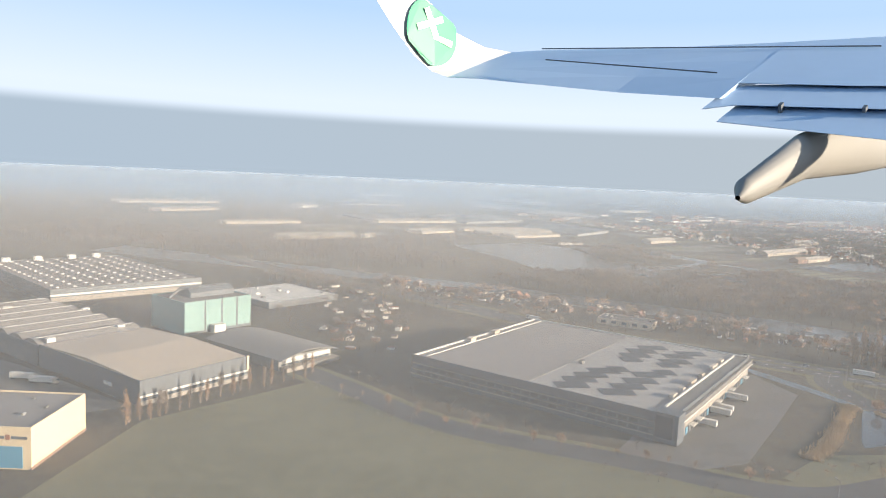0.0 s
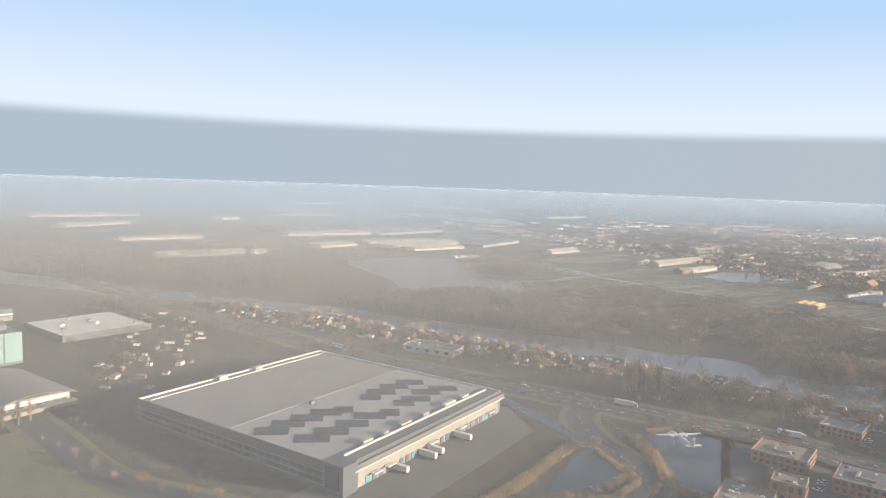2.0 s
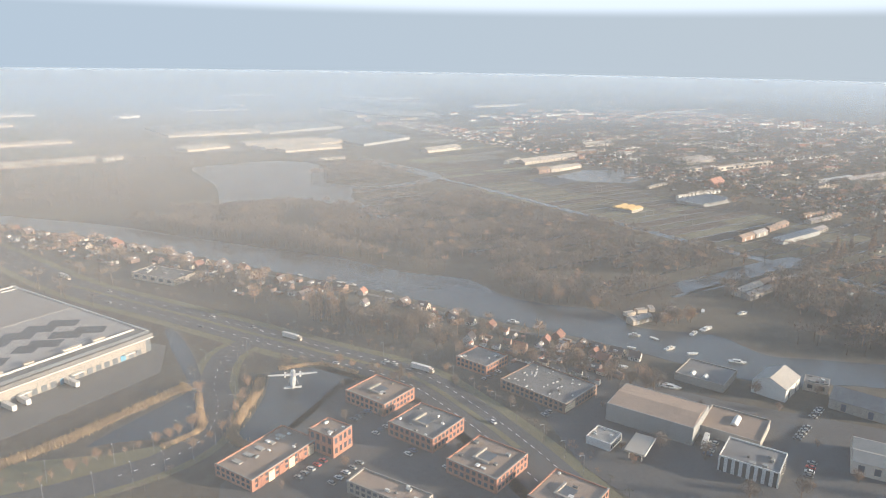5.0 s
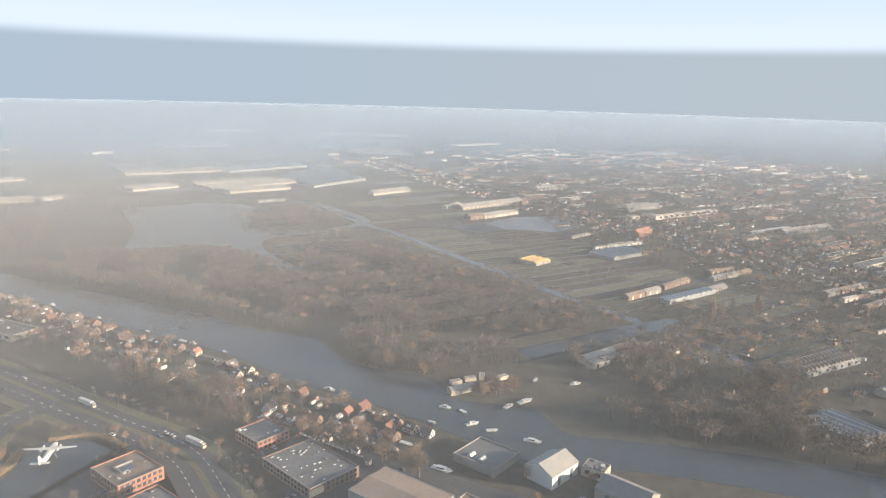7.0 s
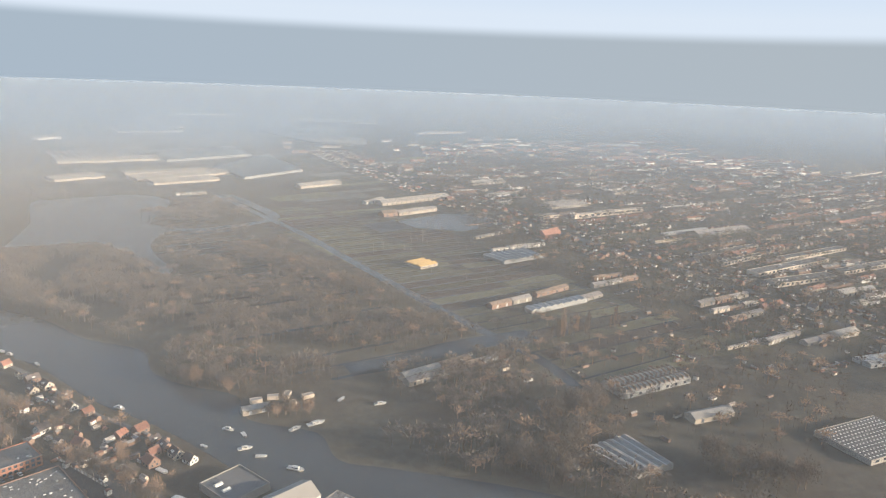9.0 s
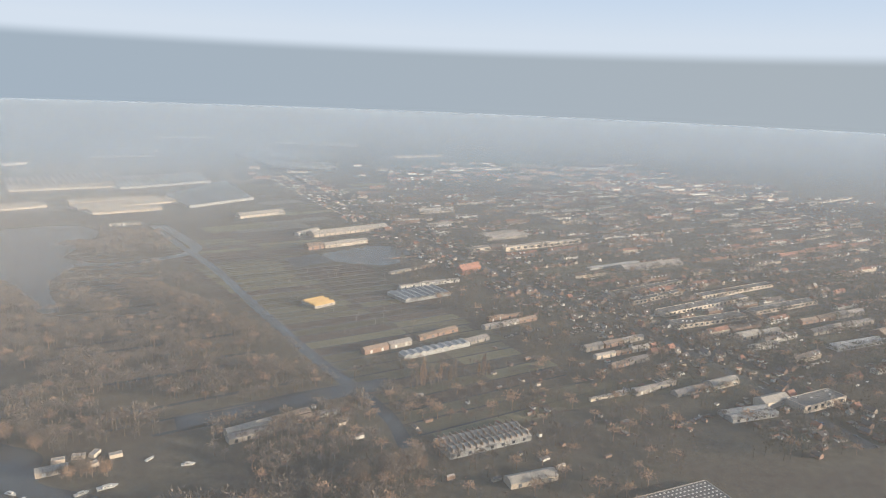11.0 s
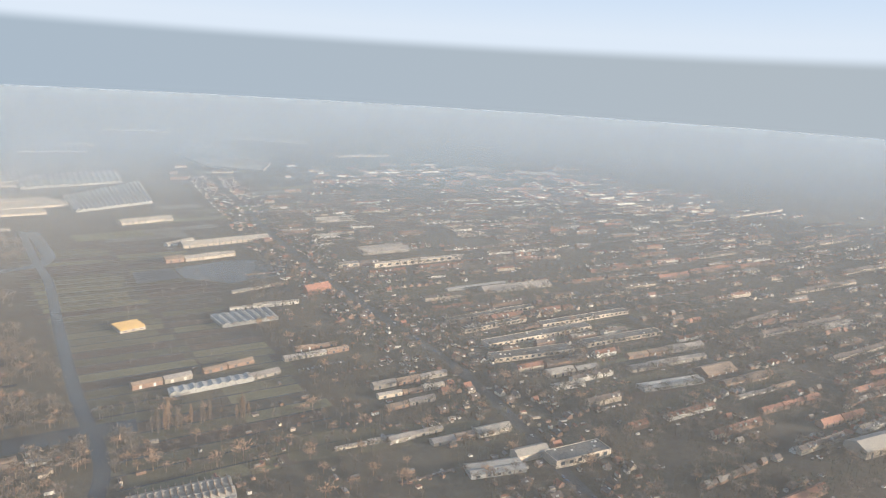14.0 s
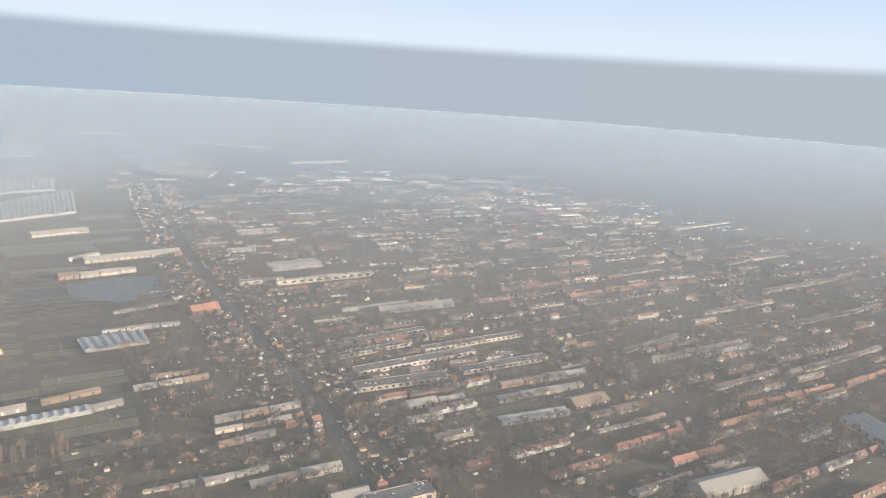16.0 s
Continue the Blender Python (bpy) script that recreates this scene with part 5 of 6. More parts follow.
# haze tints, warm near and cool far, put into the sheets' colour
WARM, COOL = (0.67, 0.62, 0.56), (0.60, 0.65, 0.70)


def mist_layer(z, near_reach, far_reach, share, wisps):
    """One level sheet that imitates haze: opacity painted in, dense over the airfield, thinner over the village, rising
    with distance and uneven in wisps.
    """
    m, n, l = haze_material()
    geo, sep = n.new("ShaderNodeNewGeometry"), n.new("ShaderNodeSeparateXYZ")
    l.new(geo.outputs["Position"], sep.inputs[0])

    def calc(op, a, b):
        node = n.new("ShaderNodeMath")
        node.operation = op
        for k, v in enumerate((a, b)):
            if isinstance(v, (int, float)):
                node.inputs[k].default_value = v
            else:
                l.new(v, node.inputs[k])
        return node.outputs[0]

    tex = n.new("ShaderNodeTexNoise")
    tex.inputs["Scale"].default_value, tex.inputs["Detail"].default_value = 0.0028, 3.0
    l.new(geo.outputs["Position"], tex.inputs["Vector"])
    wisp = calc("ADD", 1.0 - wisps * 0.5, calc("MULTIPLY", tex.outputs[0], wisps))
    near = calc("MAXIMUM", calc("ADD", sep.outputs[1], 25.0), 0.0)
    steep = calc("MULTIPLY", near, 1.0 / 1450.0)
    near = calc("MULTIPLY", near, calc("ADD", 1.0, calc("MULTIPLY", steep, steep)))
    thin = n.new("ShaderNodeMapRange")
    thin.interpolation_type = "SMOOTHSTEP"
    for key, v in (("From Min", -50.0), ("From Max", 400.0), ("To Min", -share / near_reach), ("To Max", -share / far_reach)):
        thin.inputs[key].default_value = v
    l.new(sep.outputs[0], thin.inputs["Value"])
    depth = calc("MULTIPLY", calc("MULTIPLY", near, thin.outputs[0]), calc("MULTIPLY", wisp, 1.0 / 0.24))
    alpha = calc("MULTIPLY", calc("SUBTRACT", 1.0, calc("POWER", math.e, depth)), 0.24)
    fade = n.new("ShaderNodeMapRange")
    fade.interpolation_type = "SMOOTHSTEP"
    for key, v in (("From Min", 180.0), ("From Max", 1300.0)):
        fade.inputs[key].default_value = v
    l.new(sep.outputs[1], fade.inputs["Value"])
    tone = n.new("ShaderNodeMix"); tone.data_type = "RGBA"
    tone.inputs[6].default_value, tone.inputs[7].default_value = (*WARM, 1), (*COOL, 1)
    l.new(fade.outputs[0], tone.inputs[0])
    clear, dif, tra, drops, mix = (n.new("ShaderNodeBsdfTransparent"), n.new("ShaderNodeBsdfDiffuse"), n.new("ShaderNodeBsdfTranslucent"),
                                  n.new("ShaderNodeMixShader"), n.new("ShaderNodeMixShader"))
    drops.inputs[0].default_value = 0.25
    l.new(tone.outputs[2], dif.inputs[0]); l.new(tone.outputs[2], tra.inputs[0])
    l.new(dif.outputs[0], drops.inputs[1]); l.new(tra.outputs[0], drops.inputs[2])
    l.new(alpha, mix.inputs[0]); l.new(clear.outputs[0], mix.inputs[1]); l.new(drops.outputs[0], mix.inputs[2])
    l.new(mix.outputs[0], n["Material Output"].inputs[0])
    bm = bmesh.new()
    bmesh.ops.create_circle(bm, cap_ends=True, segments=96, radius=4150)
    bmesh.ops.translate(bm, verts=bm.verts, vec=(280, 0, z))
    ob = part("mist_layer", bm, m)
    ob.visible_shadow = False
    return tagged(ob, "level sheet imitating pale haze, opacity painted by distance", "mist", kind="structure")


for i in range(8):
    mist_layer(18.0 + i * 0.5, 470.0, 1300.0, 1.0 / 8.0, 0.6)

# far backdrop closing the horizon: bank of haze and sky painted as glow
m, n, l = haze_material()
geo, sep = n.new("ShaderNodeNewGeometry"), n.new("ShaderNodeSeparateXYZ")
l.new(geo.outputs["Position"], sep.inputs[0])
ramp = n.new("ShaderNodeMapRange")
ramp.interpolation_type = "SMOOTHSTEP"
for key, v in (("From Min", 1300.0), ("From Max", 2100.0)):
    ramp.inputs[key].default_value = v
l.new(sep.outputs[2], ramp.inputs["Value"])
# haze tint painted warmer from left to right, towards the sun side
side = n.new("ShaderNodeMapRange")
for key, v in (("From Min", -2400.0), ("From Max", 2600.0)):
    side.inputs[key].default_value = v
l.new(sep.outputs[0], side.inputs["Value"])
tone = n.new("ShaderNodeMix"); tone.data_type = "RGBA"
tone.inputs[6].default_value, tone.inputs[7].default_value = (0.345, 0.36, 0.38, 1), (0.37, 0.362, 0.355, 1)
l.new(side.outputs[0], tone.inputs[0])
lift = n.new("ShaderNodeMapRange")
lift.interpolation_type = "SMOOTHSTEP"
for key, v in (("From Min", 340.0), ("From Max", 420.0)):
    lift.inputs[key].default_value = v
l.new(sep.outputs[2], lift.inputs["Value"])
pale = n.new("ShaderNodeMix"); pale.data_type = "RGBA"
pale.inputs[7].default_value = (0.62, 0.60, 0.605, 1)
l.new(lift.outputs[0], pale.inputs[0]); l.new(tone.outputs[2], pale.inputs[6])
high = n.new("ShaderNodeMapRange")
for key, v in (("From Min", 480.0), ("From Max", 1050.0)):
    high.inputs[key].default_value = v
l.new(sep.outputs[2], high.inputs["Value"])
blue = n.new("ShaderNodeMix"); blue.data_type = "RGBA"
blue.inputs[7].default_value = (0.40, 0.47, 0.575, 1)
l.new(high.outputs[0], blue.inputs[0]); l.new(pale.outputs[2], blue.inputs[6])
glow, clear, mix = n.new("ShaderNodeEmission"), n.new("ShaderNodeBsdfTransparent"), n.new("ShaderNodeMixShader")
# the ring emits its painted haze and sky tones itself
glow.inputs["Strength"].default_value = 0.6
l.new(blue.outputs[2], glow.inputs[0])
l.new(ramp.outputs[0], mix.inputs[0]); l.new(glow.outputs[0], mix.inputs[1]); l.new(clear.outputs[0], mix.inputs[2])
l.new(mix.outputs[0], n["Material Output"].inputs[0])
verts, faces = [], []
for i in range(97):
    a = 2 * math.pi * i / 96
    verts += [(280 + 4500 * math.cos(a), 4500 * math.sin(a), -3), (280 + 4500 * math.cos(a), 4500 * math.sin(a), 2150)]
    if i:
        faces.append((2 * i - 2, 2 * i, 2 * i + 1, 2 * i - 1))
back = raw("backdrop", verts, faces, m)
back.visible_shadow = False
tagged(back, "glowing backdrop painted with grey-blue haze and pale sky", "haze", kind="structure")

# ---------------------------------------------------------------- fields, yards, ditches
D27, N27 = (math.cos(radians(27)), math.sin(radians(27))), (-math.sin(radians(27)), math.cos(radians(27)))


def strip(u0, u1, v, w, mat, label, z=0.03, o=(430.0, 262.0), name="field_strip"):
    c = [(o[0] + u * D27[0] + t * N27[0], o[1] + u * D27[1] + t * N27[1]) for u, t in ((u0, v - w / 2), (u1, v - w / 2), (u1, v + w / 2), (u0, v + w / 2))]
    return sheet(name, c, z, M[mat], label, "field")


for j in range(38):
    w = 9.6
    v = 4 + j * 11.0
    shift = -v * 0.42
    mat = R.choice(("soil", "field", "grass", "soil", "field"))
    lab = {"soil": "long strip of dark ploughed soil", "field": "long strip of dull green field", "grass": "long strip of pale winter grass"}[mat]
    strip(12 + shift * 0.2, 62 + R.uniform(-8, 8) + shift * 0.1, v, w, mat, lab)
    if R.random() < 0.7:
        mat = R.choice(("soil", "field", "grass"))
        lab = {"soil": "long strip of dark ploughed soil", "field": "long strip of dull green field", "grass": "long strip of pale winter grass"}[mat]
        strip(68 + shift * 0.1, 104 + R.uniform(-6, 6), v, w, mat, lab)
    a = [(430 + u * D27[0] + (v + 5.5) * N27[0], 262 + u * D27[1] + (v + 5.5) * N27[1]) for u in (6 + shift * 0.2, 50, 104)]
    ribbon("ditch", a, 0.9, 0.06, M["water"], "narrow dark drainage ditch", "ditch", smooth=False)
for j in range(28):
    v = 26 + j * 14.5 + R.uniform(-3, 3)
    u1 = -8 - v * 0.05
    a = [(410 + u * D27[0] + v * N27[0] - v * 0.06, 285 + u * D27[1] + v * N27[1]) for u in (-R.uniform(60, 120), u1)]
    ribbon("ditch", a, R.uniform(1.2, 3.2), 0.055, M["water"], "dark bog ditch between tree strips", "ditch", smooth=False)
for j in range(16):
    v = -30 + j * 15 + R.uniform(-2, 2)
    mat = R.choice(("field", "grass", "soil", "field"))
    strip(250 + R.uniform(-10, 10), 330 + R.uniform(-30, 60), v, R.uniform(9, 13), mat, "garden plot strip behind the houses", name="garden_plot")
for i in range(90):
    x, y = R.uniform(-350, 420), R.uniform(700, 1500)
    if wet(x, y):
        continue
    a, L, W = radians(32 + R.uniform(-6, 6)), R.uniform(40, 120), R.uniform(12, 34)
    ca, sa = math.cos(a), math.sin(a)
    mat = R.choice(("soil", "field", "grass", "yard"))
    sheet("far_field", [(x + u * ca - v * sa, y + u * sa + v * ca) for u, v in ((-L / 2, -W / 2), (L / 2, -W / 2), (L / 2, W / 2), (-L / 2, W / 2))], 0.03 + i * 0.0006,
          M[mat], "distant oblong field in the haze", "field")
sheet("flooded_plot", [(361, 591), (397, 626), (446, 632), (453, 588), (414, 556), (376, 566)], 0.062, M["water"], "flooded grey-blue plot beside the nurseries", "pond")
sheet("dark_plot", [(333, 575), (358, 594), (374, 566), (347, 546)], 0.066, M["solar"], "dark covered plot in the fields", "field")
sheet("sports_field", [(512, 568), (646, 586), (638, 550), (520, 521)], 0.06, M["field"], "dull green school sports field", "field")
sheet("green_field", [(486, 316), (510, 326), (584, 338), (572, 322), (516, 302), (494, 296)], 0.06, M["field"], "dull green meadow beside ploughed land", "field")
sheet("dock_yard", [(54, 164), (110, 243), (124, 236), (128, 214), (104, 183), (84, 158), (66, 152)], 0.05, M["yard"], "grey concrete loading yard", "yard")
sheet("office_yard", [(158, 150), (186, 205), (205, 208), (222, 178), (240, 142), (234, 118), (190, 118), (160, 135)], 0.05, M["asphalt"], "dark asphalt parking around offices", "yard")
sheet("works_yard", [(238, 214), (262, 206), (300, 180), (336, 160), (330, 120), (262, 118), (246, 150)], 0.05, M["asphalt"], "dark asphalt works yard", "yard")
sheet("hall_yard", [(-120, 190), (-84, 178), (-72, 186), (-118, 220), (-132, 228)], 0.05, M["yard"], "grey yard with parked trailers", "yard")
sheet("bank_lawn", [(96, 142), (118, 153), (131, 161), (145, 171), (128, 166), (106, 164), (88, 150)], 0.06, M["grass"], "olive grass bank with young trees", "lawn")
ribbon("back_street", [(745, 400), (721, 483), (693, 555), (655, 628), (607, 748), (489, 1143)], 6, 0.07, M["asphalt"], "straight village street between gardens", "road")
ribbon("verge", [(x + 0.4, y + 0.6) for x, y in MAIN[3:10]], 1.8, 0.12, M["grass"], "narrow grass median of the main road", "verge")
ribbon("quay", [(x - 2.0, y - 2.6) for x, y in RIVERSIDE], 2.2, 0.10, M["yard"], "pale quay path along the river", "path")

# lane markings
road = bpy.data.objects["road"]
pts = smooth_line(MAIN[2:11], 14)
for off in (-3.6, 4.2):
    for i in range(0, len(pts) - 1, 2):
        (ax, ay), (bx, by) = pts[i], pts[i + 1]
        d = math.hypot(bx - ax, by - ay)
        nx, ny = -(by - ay) / d * off, (bx - ax) / d * off
        k = min(1.0, 1.8 / d)
        ribbon("lane_marking", [(ax + nx, ay + ny), (ax + (bx - ax) * k + nx, ay + (by - ay) * k + ny)], 0.22, 0.135, M["paint"], "", "", road, False)
side = bpy.data.objects["side_road"]
pts = smooth_line(SIDE[:7], 8)
for i in range(0, len(pts) - 1, 2):
    (ax, ay), (bx, by) = pts[i], pts[i + 1]
    ribbon("lane_marking", [(ax, ay), ((ax + bx) / 2, (ay + by) / 2)], 0.2, 0.125, M["paint"], "", "", side, False)


# ---------------------------------------------------------------- vehicles
def car(mat, label):
    b = thing("parked_car", label, "car", pose(0, -900, 0))
    part("body", prism(bmesh.new(), [(-1.15, 0.16), (1.15, 0.16), (1.15, 0.42), (0.65, 0.46), (-1.1, 0.48), (-1.15, 0.4)], -0.47, 0.47, "y"), M[mat], b)
    part("cabin", prism(bmesh.new(), [(-0.95, 0.47), (0.55, 0.47), (0.25, 0.76), (-0.75, 0.76)], -0.42, 0.42, "y"), M["glass"], b)
    bit(b, "car_roof", mat, -0.7, 0.2, -0.4, 0.4, 0.765, 0.79)
    for u in (-0.7, 0.7):
        for v in (-0.45, 0.45):
            part("wheel", tube(bmesh.new(), (u, v - 0.08, 0.17), (u, v + 0.08, 0.17), 0.17, 0.17, 8), M["rubber"], b)
    return b


M["car_red"] = material("red_car_paint", (0.35, 0.05, 0.04), 0.35, 1.0, 0.1, 0.1)
M["car_blue"] = material("blue_car_paint", (0.06, 0.10, 0.20), 0.35, 1.0, 0.1, 0.1)
CARS = [car("white", "small white parked car"), car("steel", "small silver grey parked car"), car("dark", "small dark parked car"), car("car_blue", "small dark blue car"), car("car_red", "small red parked car")]
PLACES = []
for x0, y0, n, ang, step in ((189, 178, 6, 47, 2.0), (195, 170, 4, 47, 2.2), (203, 159, 6, 47, 2.0), (176, 151, 7, 51, 2.2), (184, 148, 5, 51, 2.6), (212, 152, 4, 47, 2.4),
                             (268, 184, 5, 45, 2.4), (280, 152, 4, 49, 2.2), (308, 157, 5, 40, 2.2), (300, 140, 4, 49, 2.4), (243, 176, 4, 40, 2.4), (320, 168, 4, 40, 2.2),
                             (494, 398, 7, 27, 2.6), (500, 402, 5, 27, 2.6), (486, 392, 6, 27, 2.6), (230, 200, 4, 45, 2.5)):
    for i in range(n):
        PLACES.append((x0 + i * step * math.cos(radians(ang)), y0 + i * step * math.sin(radians(ang)), ang + 90 + R.uniform(-6, 6)))
for off, k in ((-4.8, 6), (4.8, 5), (2.4, 3)):
    pts = smooth_line(MAIN[2:11], 10)
    for i in range(k):
        j = R.randrange(len(pts) - 1)
        (ax, ay), (bx, by) = pts[j], pts[j + 1]
        d = math.hypot(bx - ax, by - ay)
        PLACES.append((ax - (by - ay) / d * off, ay + (bx - ax) / d * off, math.degrees(math.atan2(by - ay, bx - ax)) + (180 if off < 0 else 0)))
for i in range(26):
    j = R.randrange(len(STREET) - 4)
    (ax, ay), (bx, by) = STREET[j], STREET[j + 1]
    f = R.random()
    PLACES.append((ax + (bx - ax) * f + R.choice((-2.2, 2.2)), ay + (by - ay) * f, math.degrees(math.atan2(by - ay, bx - ax))))
for x, y, a in PLACES:
    if not taken(x, y, 0.5):
        o = copy_thing(R.choices(CARS, (4, 4, 4, 2, 1))[0], pose(x, y, 0.09, 0, 0, a))
for ob in CARS:
    for o in (*ob.children_recursive, ob):
        bpy.data.objects.remove(o)


def trailer(x, y, ang, cab, label, name="trailer"):
    b = thing(name, label, "truck", pose(x, y, 0.09, 0, 0, ang))
    bit(b, "box_body", "white", -3.6, 3.3, -0.66, 0.66, 0.55, 2.1)
    bit(b, "chassis", "rubber", -3.5, 3.2, -0.4, 0.4, 0.35, 0.54)
    for u in (-2.9, -2.2, 2.4):
        for v in (-0.5, 0.5):
            part("wheel", tube(bmesh.new(), (u, v - 0.13, 0.27), (u, v + 0.13, 0.27), 0.27, 0.27, 10), M["rubber"], b)
    if cab:
        part("cab", prism(bmesh.new(), [(3.45, 0.3), (4.7, 0.3), (4.75, 1.0), (4.5, 1.75), (3.45, 1.85)], -0.6, 0.6, "y"), M["plaster"], b)
        bit(b, "windscreen", "glass", 4.58, 4.7, -0.52, 0.52, 1.05, 1.55)


for x, y in ((92.3, 192.5), (94.6, 196.0), (84.0, 183.2), (104.0, 206.5)):
    trailer(x, y, -38, False, "white box trailer parked at the docks")
trailer(166.5, 238.6, -36, True, "white articulated truck on the main road", "truck")
trailer(210.6, 208.5, -38, True, "silver tank truck on the main road", "truck")
trailer(60.0, 317.0, -43, True, "white articulated truck on the main road", "truck")
trailer(281.6, 156.5, 55, False, "white box trailer in the works yard")
trailer(-110.5, 206.0, -5, True, "white articulated truck in the hall yard", "truck")
trailer(-103.5, 203.0, -5, True, "white articulated truck in the hall yard", "truck")


# ---------------------------------------------------------------- street lamps
def lamp(x, y, ang, h=5.2):
    b = thing("street_lamp", "slim grey steel street lamp", "street lamp", pose(x, y, 0, 0, 0, ang), "street lamps along the roads")
    part("pole", tube(bmesh.new(), (0, 0, 0), (0, 0, h), 0.055, 0.035, 6), M["metal"], b)
    part("arm", tube(bmesh.new(), (0, 0, h), (1.1, 0, h + 0.15), 0.04, 0.03, 5), M["metal"], b)
    bit(b, "lamp_head", "steel", 0.9, 1.6, -0.12, 0.12, h + 0.1, h + 0.22)


for pts, off, n in ((smooth_line(MAIN[2:11], 8), 8.4, 20), (smooth_line(SIDE[:9], 8), 5.2, 16), (smooth_line(SIDE[1:8], 8), -5.2, 8)):
    for i in range(n):
        j = min(int((i + 0.5) / n * (len(pts) - 1)), len(pts) - 2)
        (ax, ay), (bx, by) = pts[j], pts[j + 1]
        d = math.hypot(bx - ax, by - ay)
        lamp(ax - (by - ay) / d * off, ay + (bx - ax) / d * off, math.degrees(math.atan2(by - ay, bx - ax)) - 90)

# ---------------------------------------------------------------- display aircraft on the pond
ac = thing("display_aircraft", "white twin-propeller airliner displayed over the pond", "aircraft", pose(170.6, 200.0, 0, 0, 0, 95))
bm = bmesh.new()
prev = None
rings = []
for u, r, z in ((7.3, 0.05, 2.3), (7.0, 0.45, 2.35), (6.2, 0.78, 2.45), (4.5, 0.88, 2.5), (-2.5, 0.88, 2.5), (-5.0, 0.6, 2.75), (-7.0, 0.2, 3.0), (-7.3, 0.05, 3.05)):
    ring = [bm.verts.new((u, r * math.cos(2 * math.pi * i / 12), z + r * math.sin(2 * math.pi * i / 12))) for i in range(12)]
    if prev:
        for i in range(12):
            bm.faces.new((prev[i], prev[(i + 1) % 12], ring[(i + 1) % 12], ring[i]))
    prev = ring
part("fuselage", bm, M["white"], ac)
for s in (-1, 1):
    bm = bmesh.new()
    prof = [(1.0, 3.3), (2.7, 3.3), (2.6, 3.5), (1.2, 3.48)]
    a = [bm.verts.new((u, s * 0.3, z)) for u, z in prof]
    tip = [bm.verts.new((u * 0.45 + 1.1, s * 7.4, z * 0.4 + 2.2)) for u, z in prof]
    for i in range(4):
        bm.faces.new((a[i], a[(i + 1) % 4], tip[(i + 1) % 4], tip[i]))
    bm.faces.new(a); bm.faces.new(tip)
    part("wing", bm, M["white"], ac)
    part("engine", tube(bmesh.new(), (0.8, s * 2.3, 3.2), (3.9, s * 2.3, 3.2), 0.3, 0.34, 8), M["white"], ac)
    part("propeller", boxes((3.95, 4.02, s * 2.3 - 0.06, s * 2.3 + 0.06, 2.2, 4.2), (3.95, 4.02, s * 2.3 - 1.0, s * 2.3 + 1.0, 3.14, 3.26)), M["dark"], ac)
    bit(ac, "tailplane", "white", -7.2, -6.0, min(0, s * 2.6), max(0, s * 2.6), 3.2, 3.32)
part("tail_fin", prism(bmesh.new(), [(-7.4, 3.0), (-4.4, 3.0), (-6.4, 5.6), (-7.5, 5.6)], -0.09, 0.09, "y"), M["white"], ac)
for u, v in ((2.0, 1.6), (2.0, -1.6), (6.0, 0.0)):
    part("support", tube(bmesh.new(), (u, v, -0.05), (u, v * 0.6, 2.2), 0.1, 0.1, 6), M["metal"], ac)


# ---------------------------------------------------------------- boats and river edge
def boat(x, y, ang, L, cabin=True, mat="white"):
    b = thing("moored_boat", "small white moored motor boat" if cabin else "small open moored boat", "boat", pose(x, y, 0.04, 0, 0, ang), "boats moored along the river")
    bm = bmesh.new()
    w = L * 0.17
    low = [bm.verts.new(p) for p in ((-L / 2, -w * 0.7, 0), (L * 0.25, -w * 0.7, 0), (L * 0.42, 0, 0), (L * 0.25, w * 0.7, 0), (-L / 2, w * 0.7, 0))]
    top = [bm.verts.new(p) for p in ((-L / 2, -w, 0.5), (L * 0.25, -w, 0.55), (L / 2, 0, 0.65), (L * 0.25, w, 0.55), (-L / 2, w, 0.5))]
    for i in range(5):
        bm.faces.new((low[i], low[(i + 1) % 5], top[(i + 1) % 5], top[i]))
    bm.faces.new(low[::-1]); bm.faces.new(top)
    part("hull", bm, M[mat], b)
    if cabin:
        bit(b, "cabin", "white", -L * 0.25, L * 0.15, -w * 0.6, w * 0.6, 0.5, 1.1)
        bit(b, "cabin_window", "glass", -L * 0.2, L * 0.1, -w * 0.62, w * 0.62, 0.72, 0.98)


for x, y, a, L, c in ((287, 190, -30, 7, True), (277, 206, -35, 5, False), (292, 232, -20, 4.5, True), (298, 228, -60, 4, False), (300, 219, 20, 5, True),
                      (306, 214, 0, 4, False), (315, 232, 40, 5, True), (322, 236, 30, 7, True), (318, 206, -20, 6, True), (345, 251, 15, 5, True), (330, 255, 60, 4, False)):
    boat(x, y, a, L, c)
for i in range(9):
    k = R.random() * (len(RIVERSIDE) - 1.001)
    a, b = RIVERSIDE[int(k)], RIVERSIDE[int(k) + 1]
    f = k - int(k)
    boat(a[0] + (b[0] - a[0]) * f + 2.3, a[1] + (b[1] - a[1]) * f + 3.2, -36 + R.uniform(-15, 15), R.uniform(3, 5.5), R.random() < 0.6)
jetty = thing("jetty", "long white-railed jetty along the river bank", "jetty", pose(253, 206, 0, 0, 0, -38))
bit(jetty, "deck", "concrete", -13, 13, -0.5, 0.5, 0.3, 0.45)
for i in range(14):
    bit(jetty, "rail_post", "white", -12.8 + i * 1.95, -12.2 + i * 1.95, -0.55, -0.42, 0.45, 1.1)
land = sheet("marina_bank", [(293, 250), (300, 262), (322, 262), (326, 252), (305, 240)], 0.11, M["ground"], "marshy spit with moored boats and cabins", "bank")
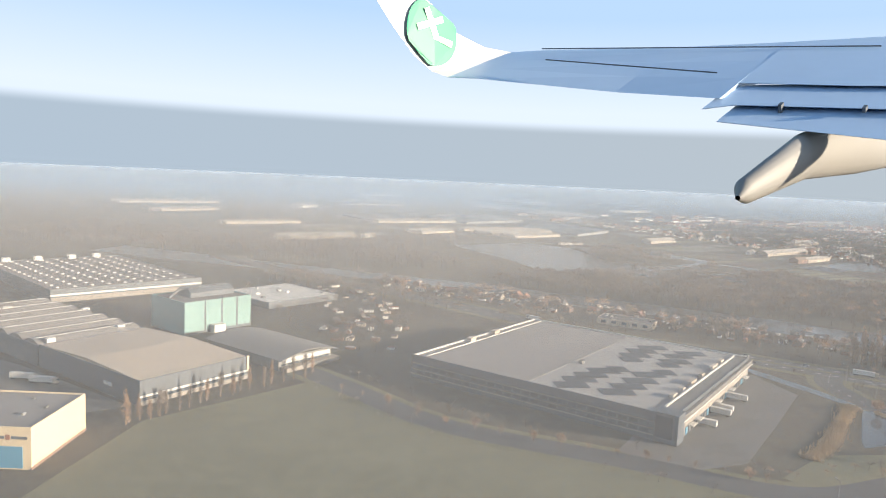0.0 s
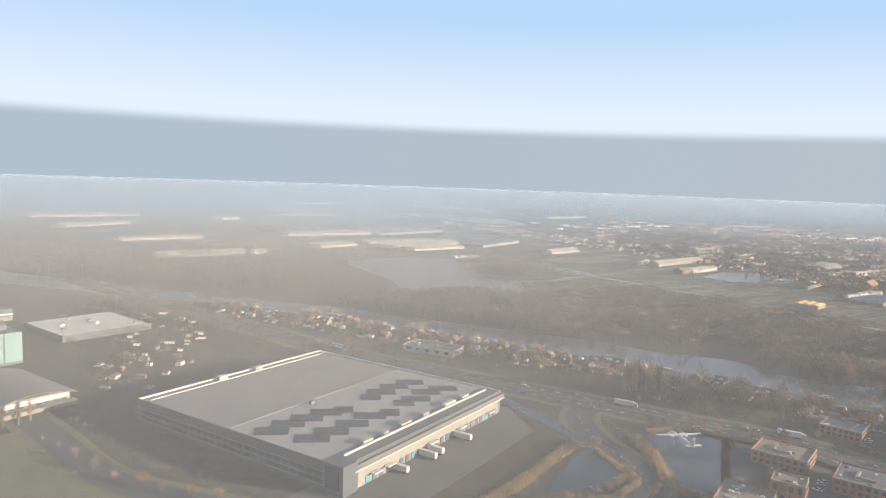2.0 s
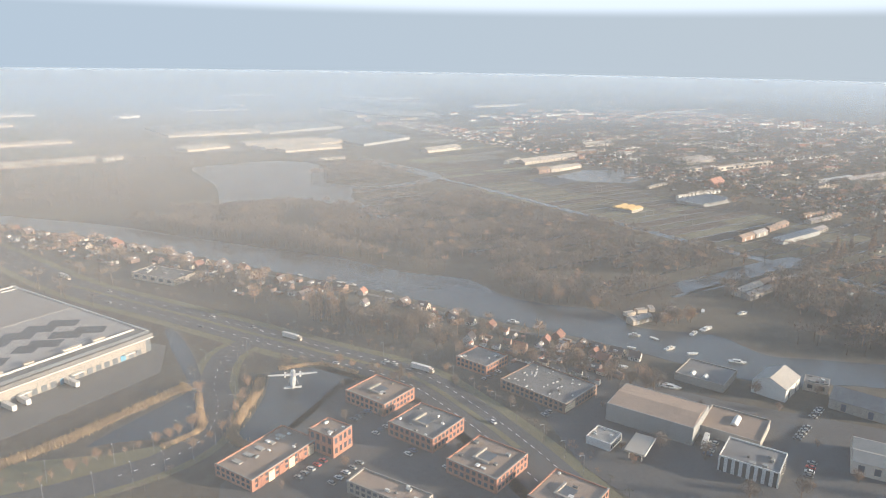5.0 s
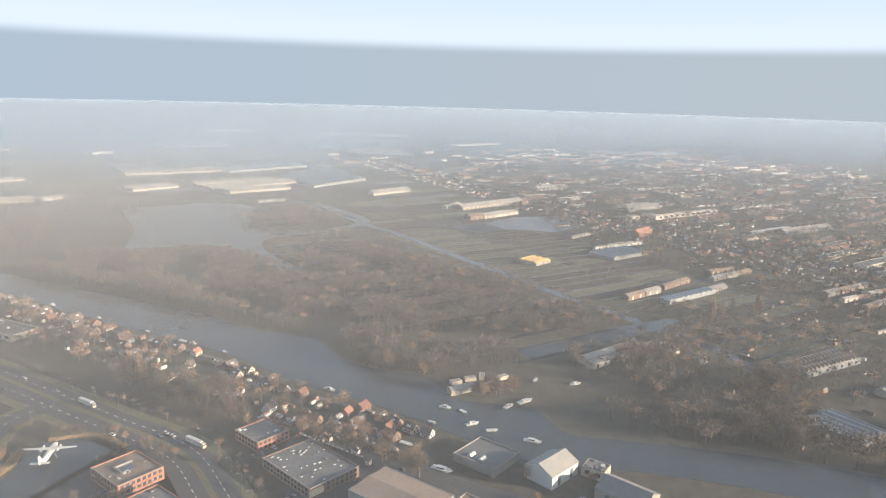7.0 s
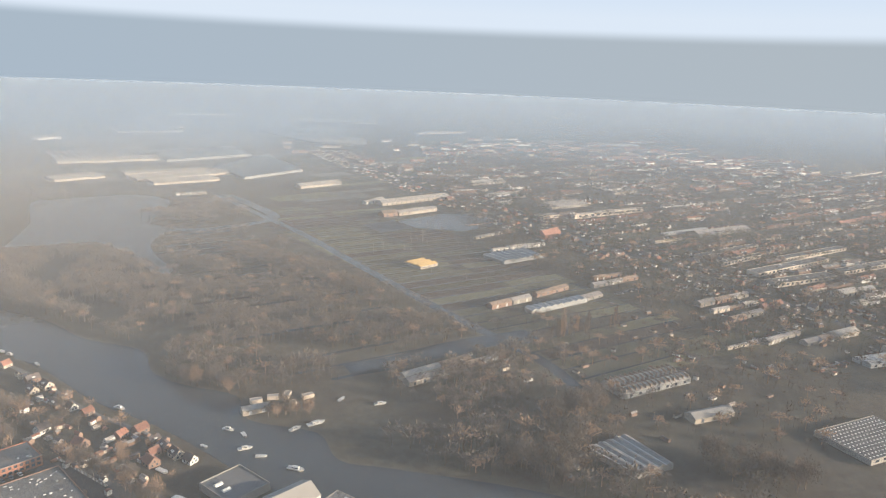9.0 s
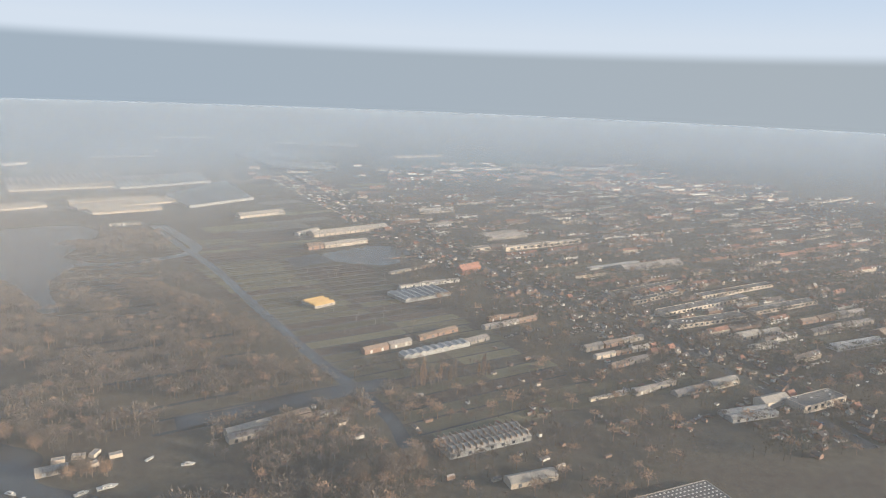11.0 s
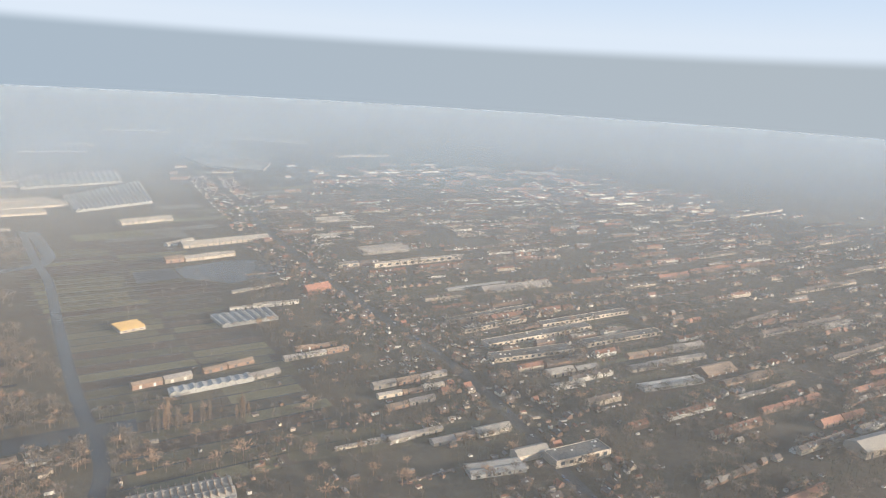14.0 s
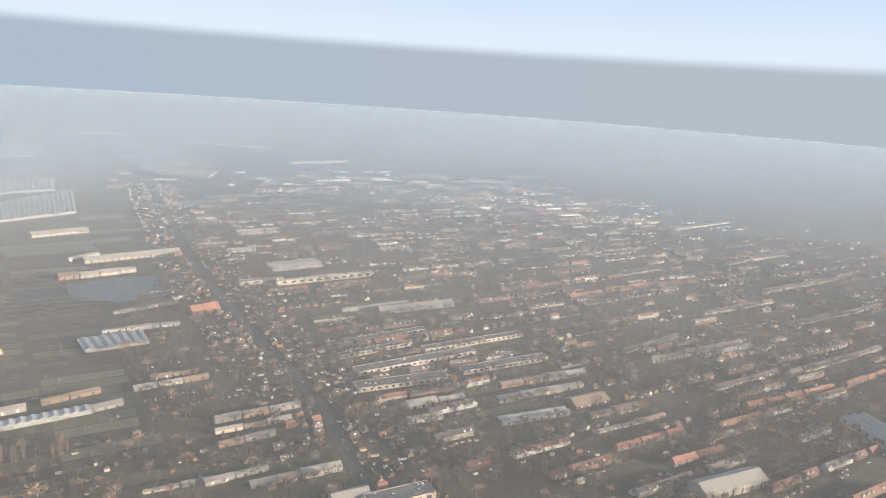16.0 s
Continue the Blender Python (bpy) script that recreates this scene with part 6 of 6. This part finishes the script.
for x, y, a in ((298, 253, 20), (304, 256, 10), (311, 250, 40), (317, 257, 30), (309, 258, 80)):
    cab = block("boat_cabin", "small pale cabin beside the moorings", (x, y), a, 4.5, 2.4, 1.6, "plaster", "roof_pale", parapet=0.1)

# ---------------------------------------------------------------- airliner wing beside the start of the path
# grey paint with the blue of reflected sky put into its colour
M["wing_paint"] = material("wing_grey_sky_tinted", (0.45, 0.57, 0.73), 0.45, 0.9, 0.15, 0.05, metal=0.25)
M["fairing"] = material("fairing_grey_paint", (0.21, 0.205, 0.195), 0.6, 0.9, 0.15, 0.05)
M["wing_white"] = material("winglet_white_paint", (0.55, 0.55, 0.55), 0.4, 0.9, 0.15, 0.04)
M["emblem"] = material("emblem_green_paint", (0.01, 0.24, 0.12), 0.45, 0.9, 0.15, 0.04)
K = 0.53      # the place stands at about half of life size; the wing follows it
wing = thing("airliner_wing", "grey airliner wing with white winglet and lowered flaps", "aircraft wing",
             pose(0.905, 7.62, 67.151, 4.05, -23.9, 44.02))


def loft(sections, mat, name, label=""):
    """Skin over sections (span, front x, front z, back x, back z, thickness); forward is +x, outboard +y."""
    bm = bmesh.new()
    prev = None
    for y, fx, fz, bx, bz, t in sections:
        up = [(fx, fz)] + [(fx + (bx - fx) * u, fz + (bz - fz) * u + t * 0.07 * math.sin(math.pi * u ** 0.7)) for u in (0.15, 0.4, 0.7)] + [(bx, bz)]
        low = [(fx + (bx - fx) * u, fz + (bz - fz) * u - t * math.sin(math.pi * u ** 0.6) * 0.72 - 0.012) for u in (0.98, 0.6, 0.25, 0.06)]
        ring = [bm.verts.new((a * K, y * K, z * K)) for a, z in up + low]
        if prev:
            n = len(ring)
            for i in range(n):
                bm.faces.new((prev[i], prev[(i + 1) % n], ring[(i + 1) % n], ring[i]))
        else:
            bm.faces.new(ring)
        prev = ring
    bm.faces.new(prev[::-1])
    ob = part(name, bm, M[mat], wing, label)
    return ob


loft([(-8.6, 4.06, -0.735, 0.55, -0.694, 0.6), (-6.4, 2.87, -0.56, -0.1, -0.523, 0.5), (-4.9, 2.05, -0.42, -0.42, -0.41, 0.42)], "wing_paint", "inner_panel")
loft([(-4.9, 2.05, -0.42, -1.16, -0.42, 0.40), (-3.2, 1.18, -0.26, -1.18, -0.36, 0.34), (-0.6, 0.62, -0.13, -1.56, -0.05, 0.24), (0.0, 0.40, -0.10, -1.62, -0.02, 0.2)], "wing_paint", "outer_panel")
loft([(-8.6, 0.9, -0.76, -0.36, -0.745, 0.16), (-7.1, 0.4, -0.65, -0.75, -0.63, 0.14), (-5.15, -0.2, -0.5, -1.25, -0.48, 0.12), (-4.8, -0.5, -0.46, -1.57, -0.45, 0.06)], "wing_paint", "flap", "lowered front flap section")
loft([(-8.6, 0.3, -0.85, -1.62, -0.81, 0.14), (-7.2, -0.2, -0.73, -1.68, -0.71, 0.12), (-5.1, -0.8, -0.57, -1.78, -0.55, 0.1)], "wing_paint", "flap", "lowered rear flap section")
for y0, x0 in ((-5.75, -1.12), (-6.75, -0.9)):
    part("flap_bracket", boxes((x0 * K - 0.03, x0 * K + 0.03, y0 * K - 0.012, y0 * K + 0.012, -0.62 * K, (0.0743 * y0 - 0.05) * K)), M["dark"], wing, "small dark flap hinge")
loft([(0.0, 0.40, -0.10, -1.62, -0.02, 0.2), (0.28, -0.10, 0.14, -1.72, 0.12, 0.14), (0.38, -0.80, 0.62, -2.0, 0.5, 0.1), (0.45, -1.22, 1.25, -2.3, 1.1, 0.08),
      (0.62, -1.68, 1.85, -2.5, 1.8, 0.06), (0.8, -2.11, 2.36, -2.69, 2.45, 0.05)], "wing_white", "winglet", "white upturned winglet")
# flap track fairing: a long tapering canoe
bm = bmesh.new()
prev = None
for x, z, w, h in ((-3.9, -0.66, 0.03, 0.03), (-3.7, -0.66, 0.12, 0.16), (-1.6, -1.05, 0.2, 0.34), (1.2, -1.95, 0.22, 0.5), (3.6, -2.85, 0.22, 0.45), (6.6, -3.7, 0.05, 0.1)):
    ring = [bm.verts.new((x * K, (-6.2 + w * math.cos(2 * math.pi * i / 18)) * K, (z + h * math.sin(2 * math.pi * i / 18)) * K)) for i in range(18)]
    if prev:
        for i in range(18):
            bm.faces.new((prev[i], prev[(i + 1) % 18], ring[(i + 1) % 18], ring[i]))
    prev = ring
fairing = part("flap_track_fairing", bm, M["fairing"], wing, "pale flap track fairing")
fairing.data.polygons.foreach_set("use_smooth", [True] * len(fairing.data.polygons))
# green disc with a plain white mark
def on_winglet(x, z):
    """Inner face of the winglet at a height."""
    y = float(np.interp(z, (0.13, 0.56, 1.17, 1.82, 2.4), (0.28, 0.38, 0.45, 0.62, 0.8)))
    return (x * K, (y - 0.05) * K, z * K)


bm = bmesh.new()
ring = []
for i in range(36):
    a = 2 * math.pi * i / 36
    z = 0.78 + 0.62 * math.sin(a)
    front, backx = -0.10 - (z - 0.14) * 0.98 - 0.08, -1.74 - (z - 0.1) * 0.55 + 0.05
    ring.append(bm.verts.new(on_winglet(min(max(-1.42 + 0.66 * math.cos(a), backx), front), z)))
bm.faces.new(ring)
disc = part("emblem_disc", bm, M["emblem"], wing, "round green emblem")
for pts in ([(-1.48, 1.22), (-1.34, 1.22), (-1.30, 0.62), (-1.46, 0.62)], [(-1.78, 1.02), (-1.08, 0.98), (-1.08, 0.86), (-1.78, 0.90)], [(-1.46, 0.66), (-1.30, 0.66), (-0.98, 0.48), (-1.08, 0.38)]):
    bm = bmesh.new()
    bm.faces.new([bm.verts.new(Vector(on_winglet(x, z)) + Vector((0, -0.012, 0))) for x, z in pts])
    part("emblem_mark", bm, M["wing_white"], wing, "white mark")
for y0, x0, z0, y1, x1, z1 in ((-0.9, 0.2, -0.02, -6.3, 1.95, -0.52), (-1.6, -0.72, 0.02, -4.6, -0.5, -0.26)):
    part("panel_line", tube(bmesh.new(), (x0 * K, y0 * K, (z0 + 0.03) * K), (x1 * K, y1 * K, (z1 + 0.03) * K), 0.006, 0.006, 4), M["dark"], wing)
